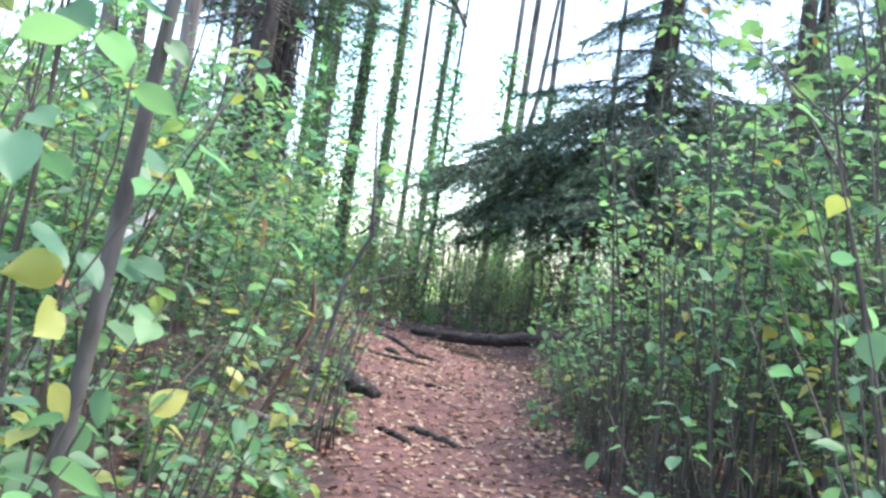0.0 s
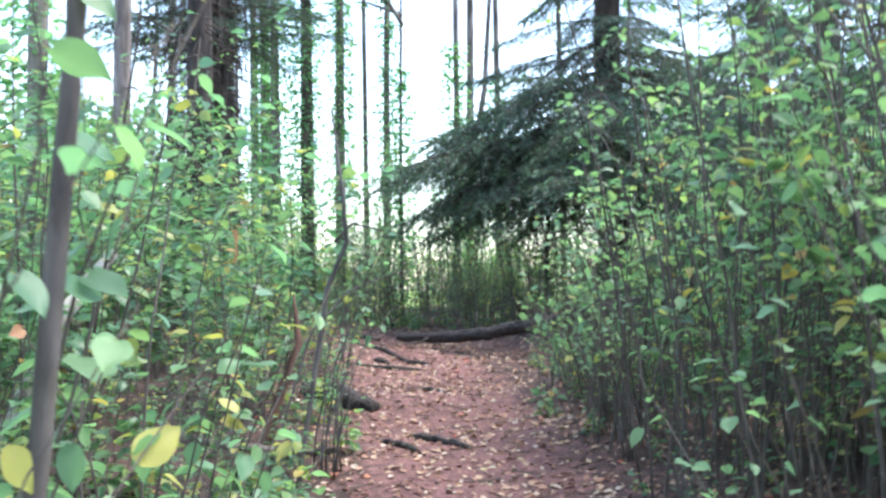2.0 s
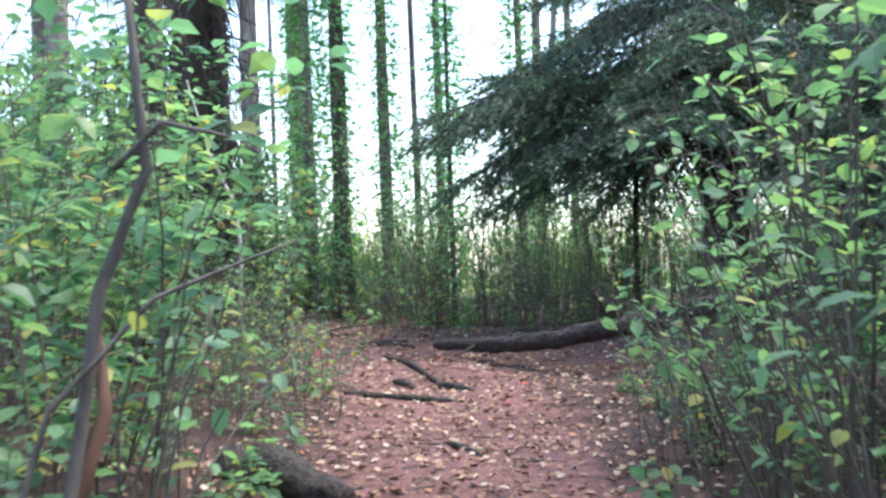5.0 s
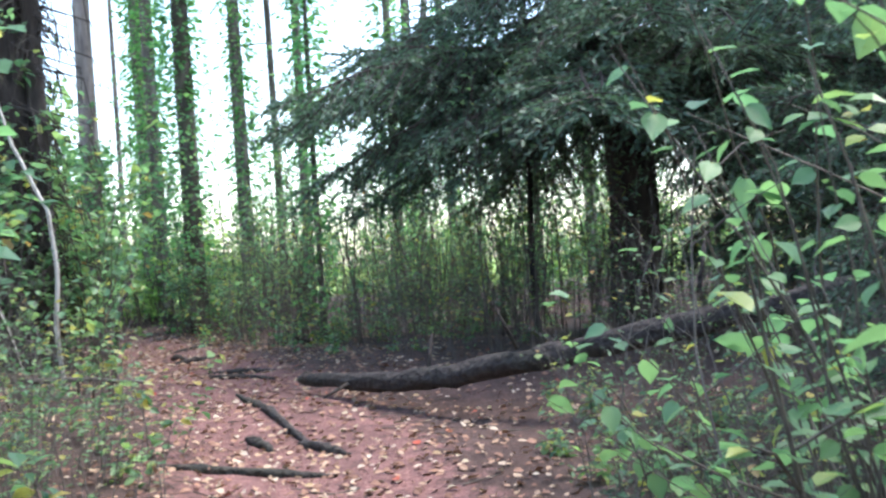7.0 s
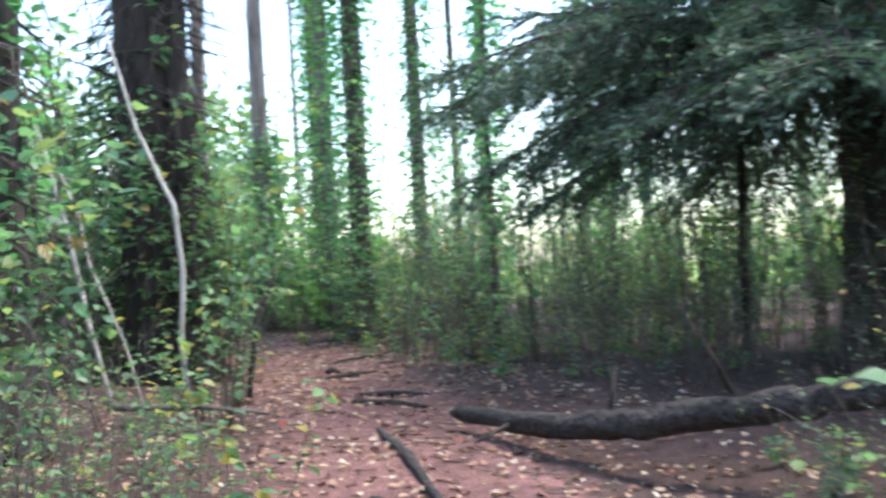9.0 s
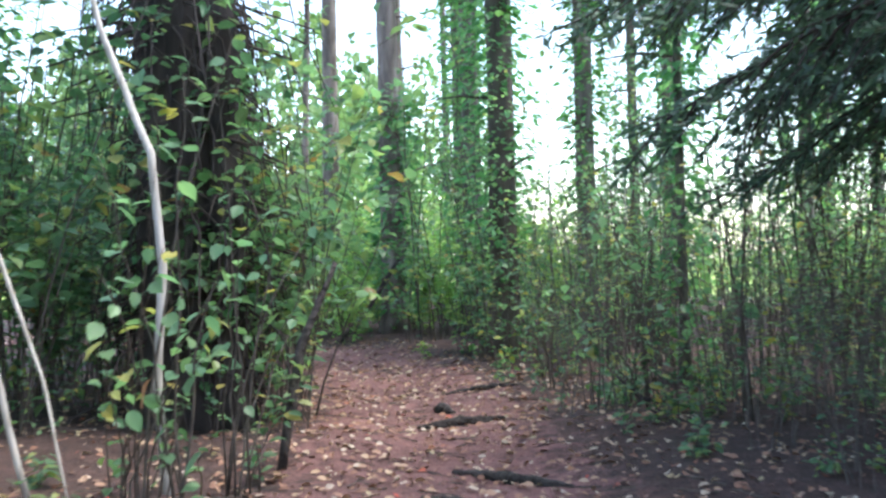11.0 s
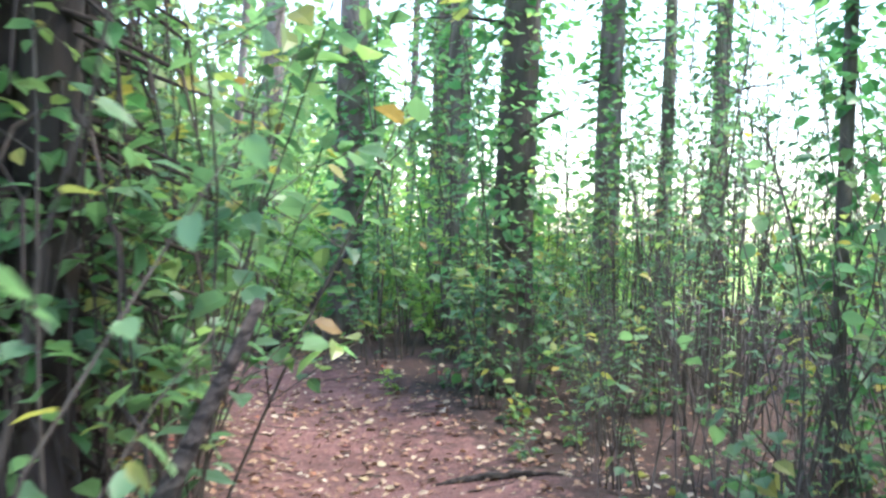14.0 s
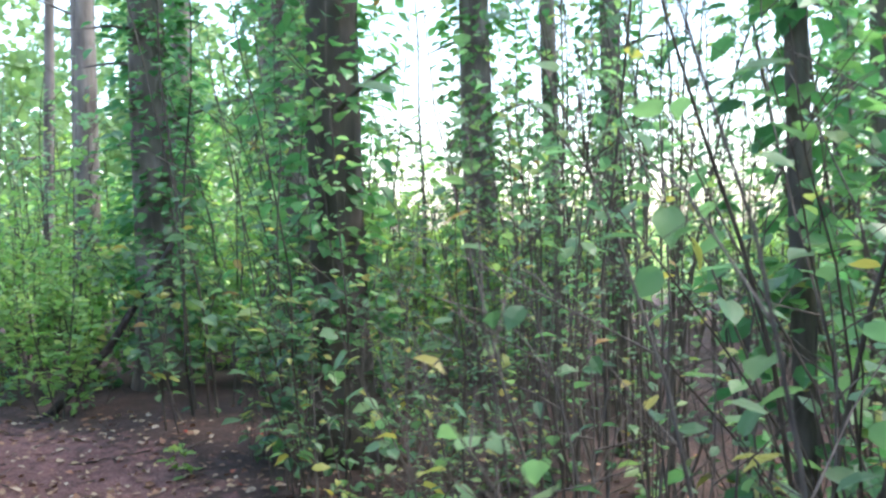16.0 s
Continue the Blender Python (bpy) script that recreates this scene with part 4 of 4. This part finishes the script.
stick("leaning_branch", "dark mossy branch slanting up through the bushes", "branch", [on(-3.25, 13.3, -0.02), (-3.2, 13.5, 1.1), (-3.05, 13.7, 1.6)], [0.03, 0.028, 0.015], M_LOG, 8, 0.12, 35)


# ---- fallen leaves on the floor ----
def litter_leaf(seed):
    rng = random.Random(seed)
    pts = LEAF * (1, rng.uniform(0.8, 1.3), 1) + [(0, 0, 0.02 * rng.random()) for _ in LEAF]
    return mesh_of("fallen_leaf", pts.tolist(), LEAF_F, M_LITTER)


LITTER = [litter_leaf(i) for i in range(6)]
rng = random.Random(77)
spots = []
for i in range(17000):
    y = rng.uniform(-5, 23)
    cx = float(np.interp(y, TRAIL[:, 1], TRAIL[:, 0]))
    x = cx + rng.gauss(0.2, 1.4 if y < 9 else 1.9)
    a, size = rng.uniform(0, 6.283), rng.uniform(0.03, 0.075)
    z = ground_z(x, y) + 0.012
    if i < 280 and abs(x - cx) < 0.9 and y < 14:
        o = piece("fallen_leaf", LITTER[i % 6], ground)
        o.matrix_basis = Matrix.Translation((x, y, z)) @ Matrix.Rotation(a, 4, "Z") @ Matrix.Rotation(rng.gauss(0, 0.25), 4, "X") @ Matrix.Diagonal((size * 1.2, size * 1.2, size, 1))
    else:
        spots.append(((x, y, z), (math.cos(a), math.sin(a), rng.gauss(0.05, 0.2)), size, rng.uniform(0.8, 1.3)))
piece("leaf_litter", mesh_of("leaf_litter", *leaves(spots, rng), M_LITTER), ground, "pale brown fallen leaves strewn over the trail", "stuff")
twigs = []
for i in range(900):
    y = rng.uniform(-4, 22)
    x = float(np.interp(y, TRAIL[:, 1], TRAIL[:, 0])) + rng.gauss(0, 1.6)
    a, ln = rng.uniform(0, 6.283), rng.uniform(0.06, 0.3)
    z = ground_z(x, y) + 0.008
    x2, y2 = x + ln * math.cos(a), y + ln * math.sin(a)
    twigs.append(tube([(x, y, z), (x2, y2, ground_z(x2, y2) + 0.012)], [0.005, 0.002], 4, cap=False))
piece("twig_litter", mesh_of("twig_litter", *join(twigs), M_STEM), ground, "small dark twigs scattered on the floor", "stuff")
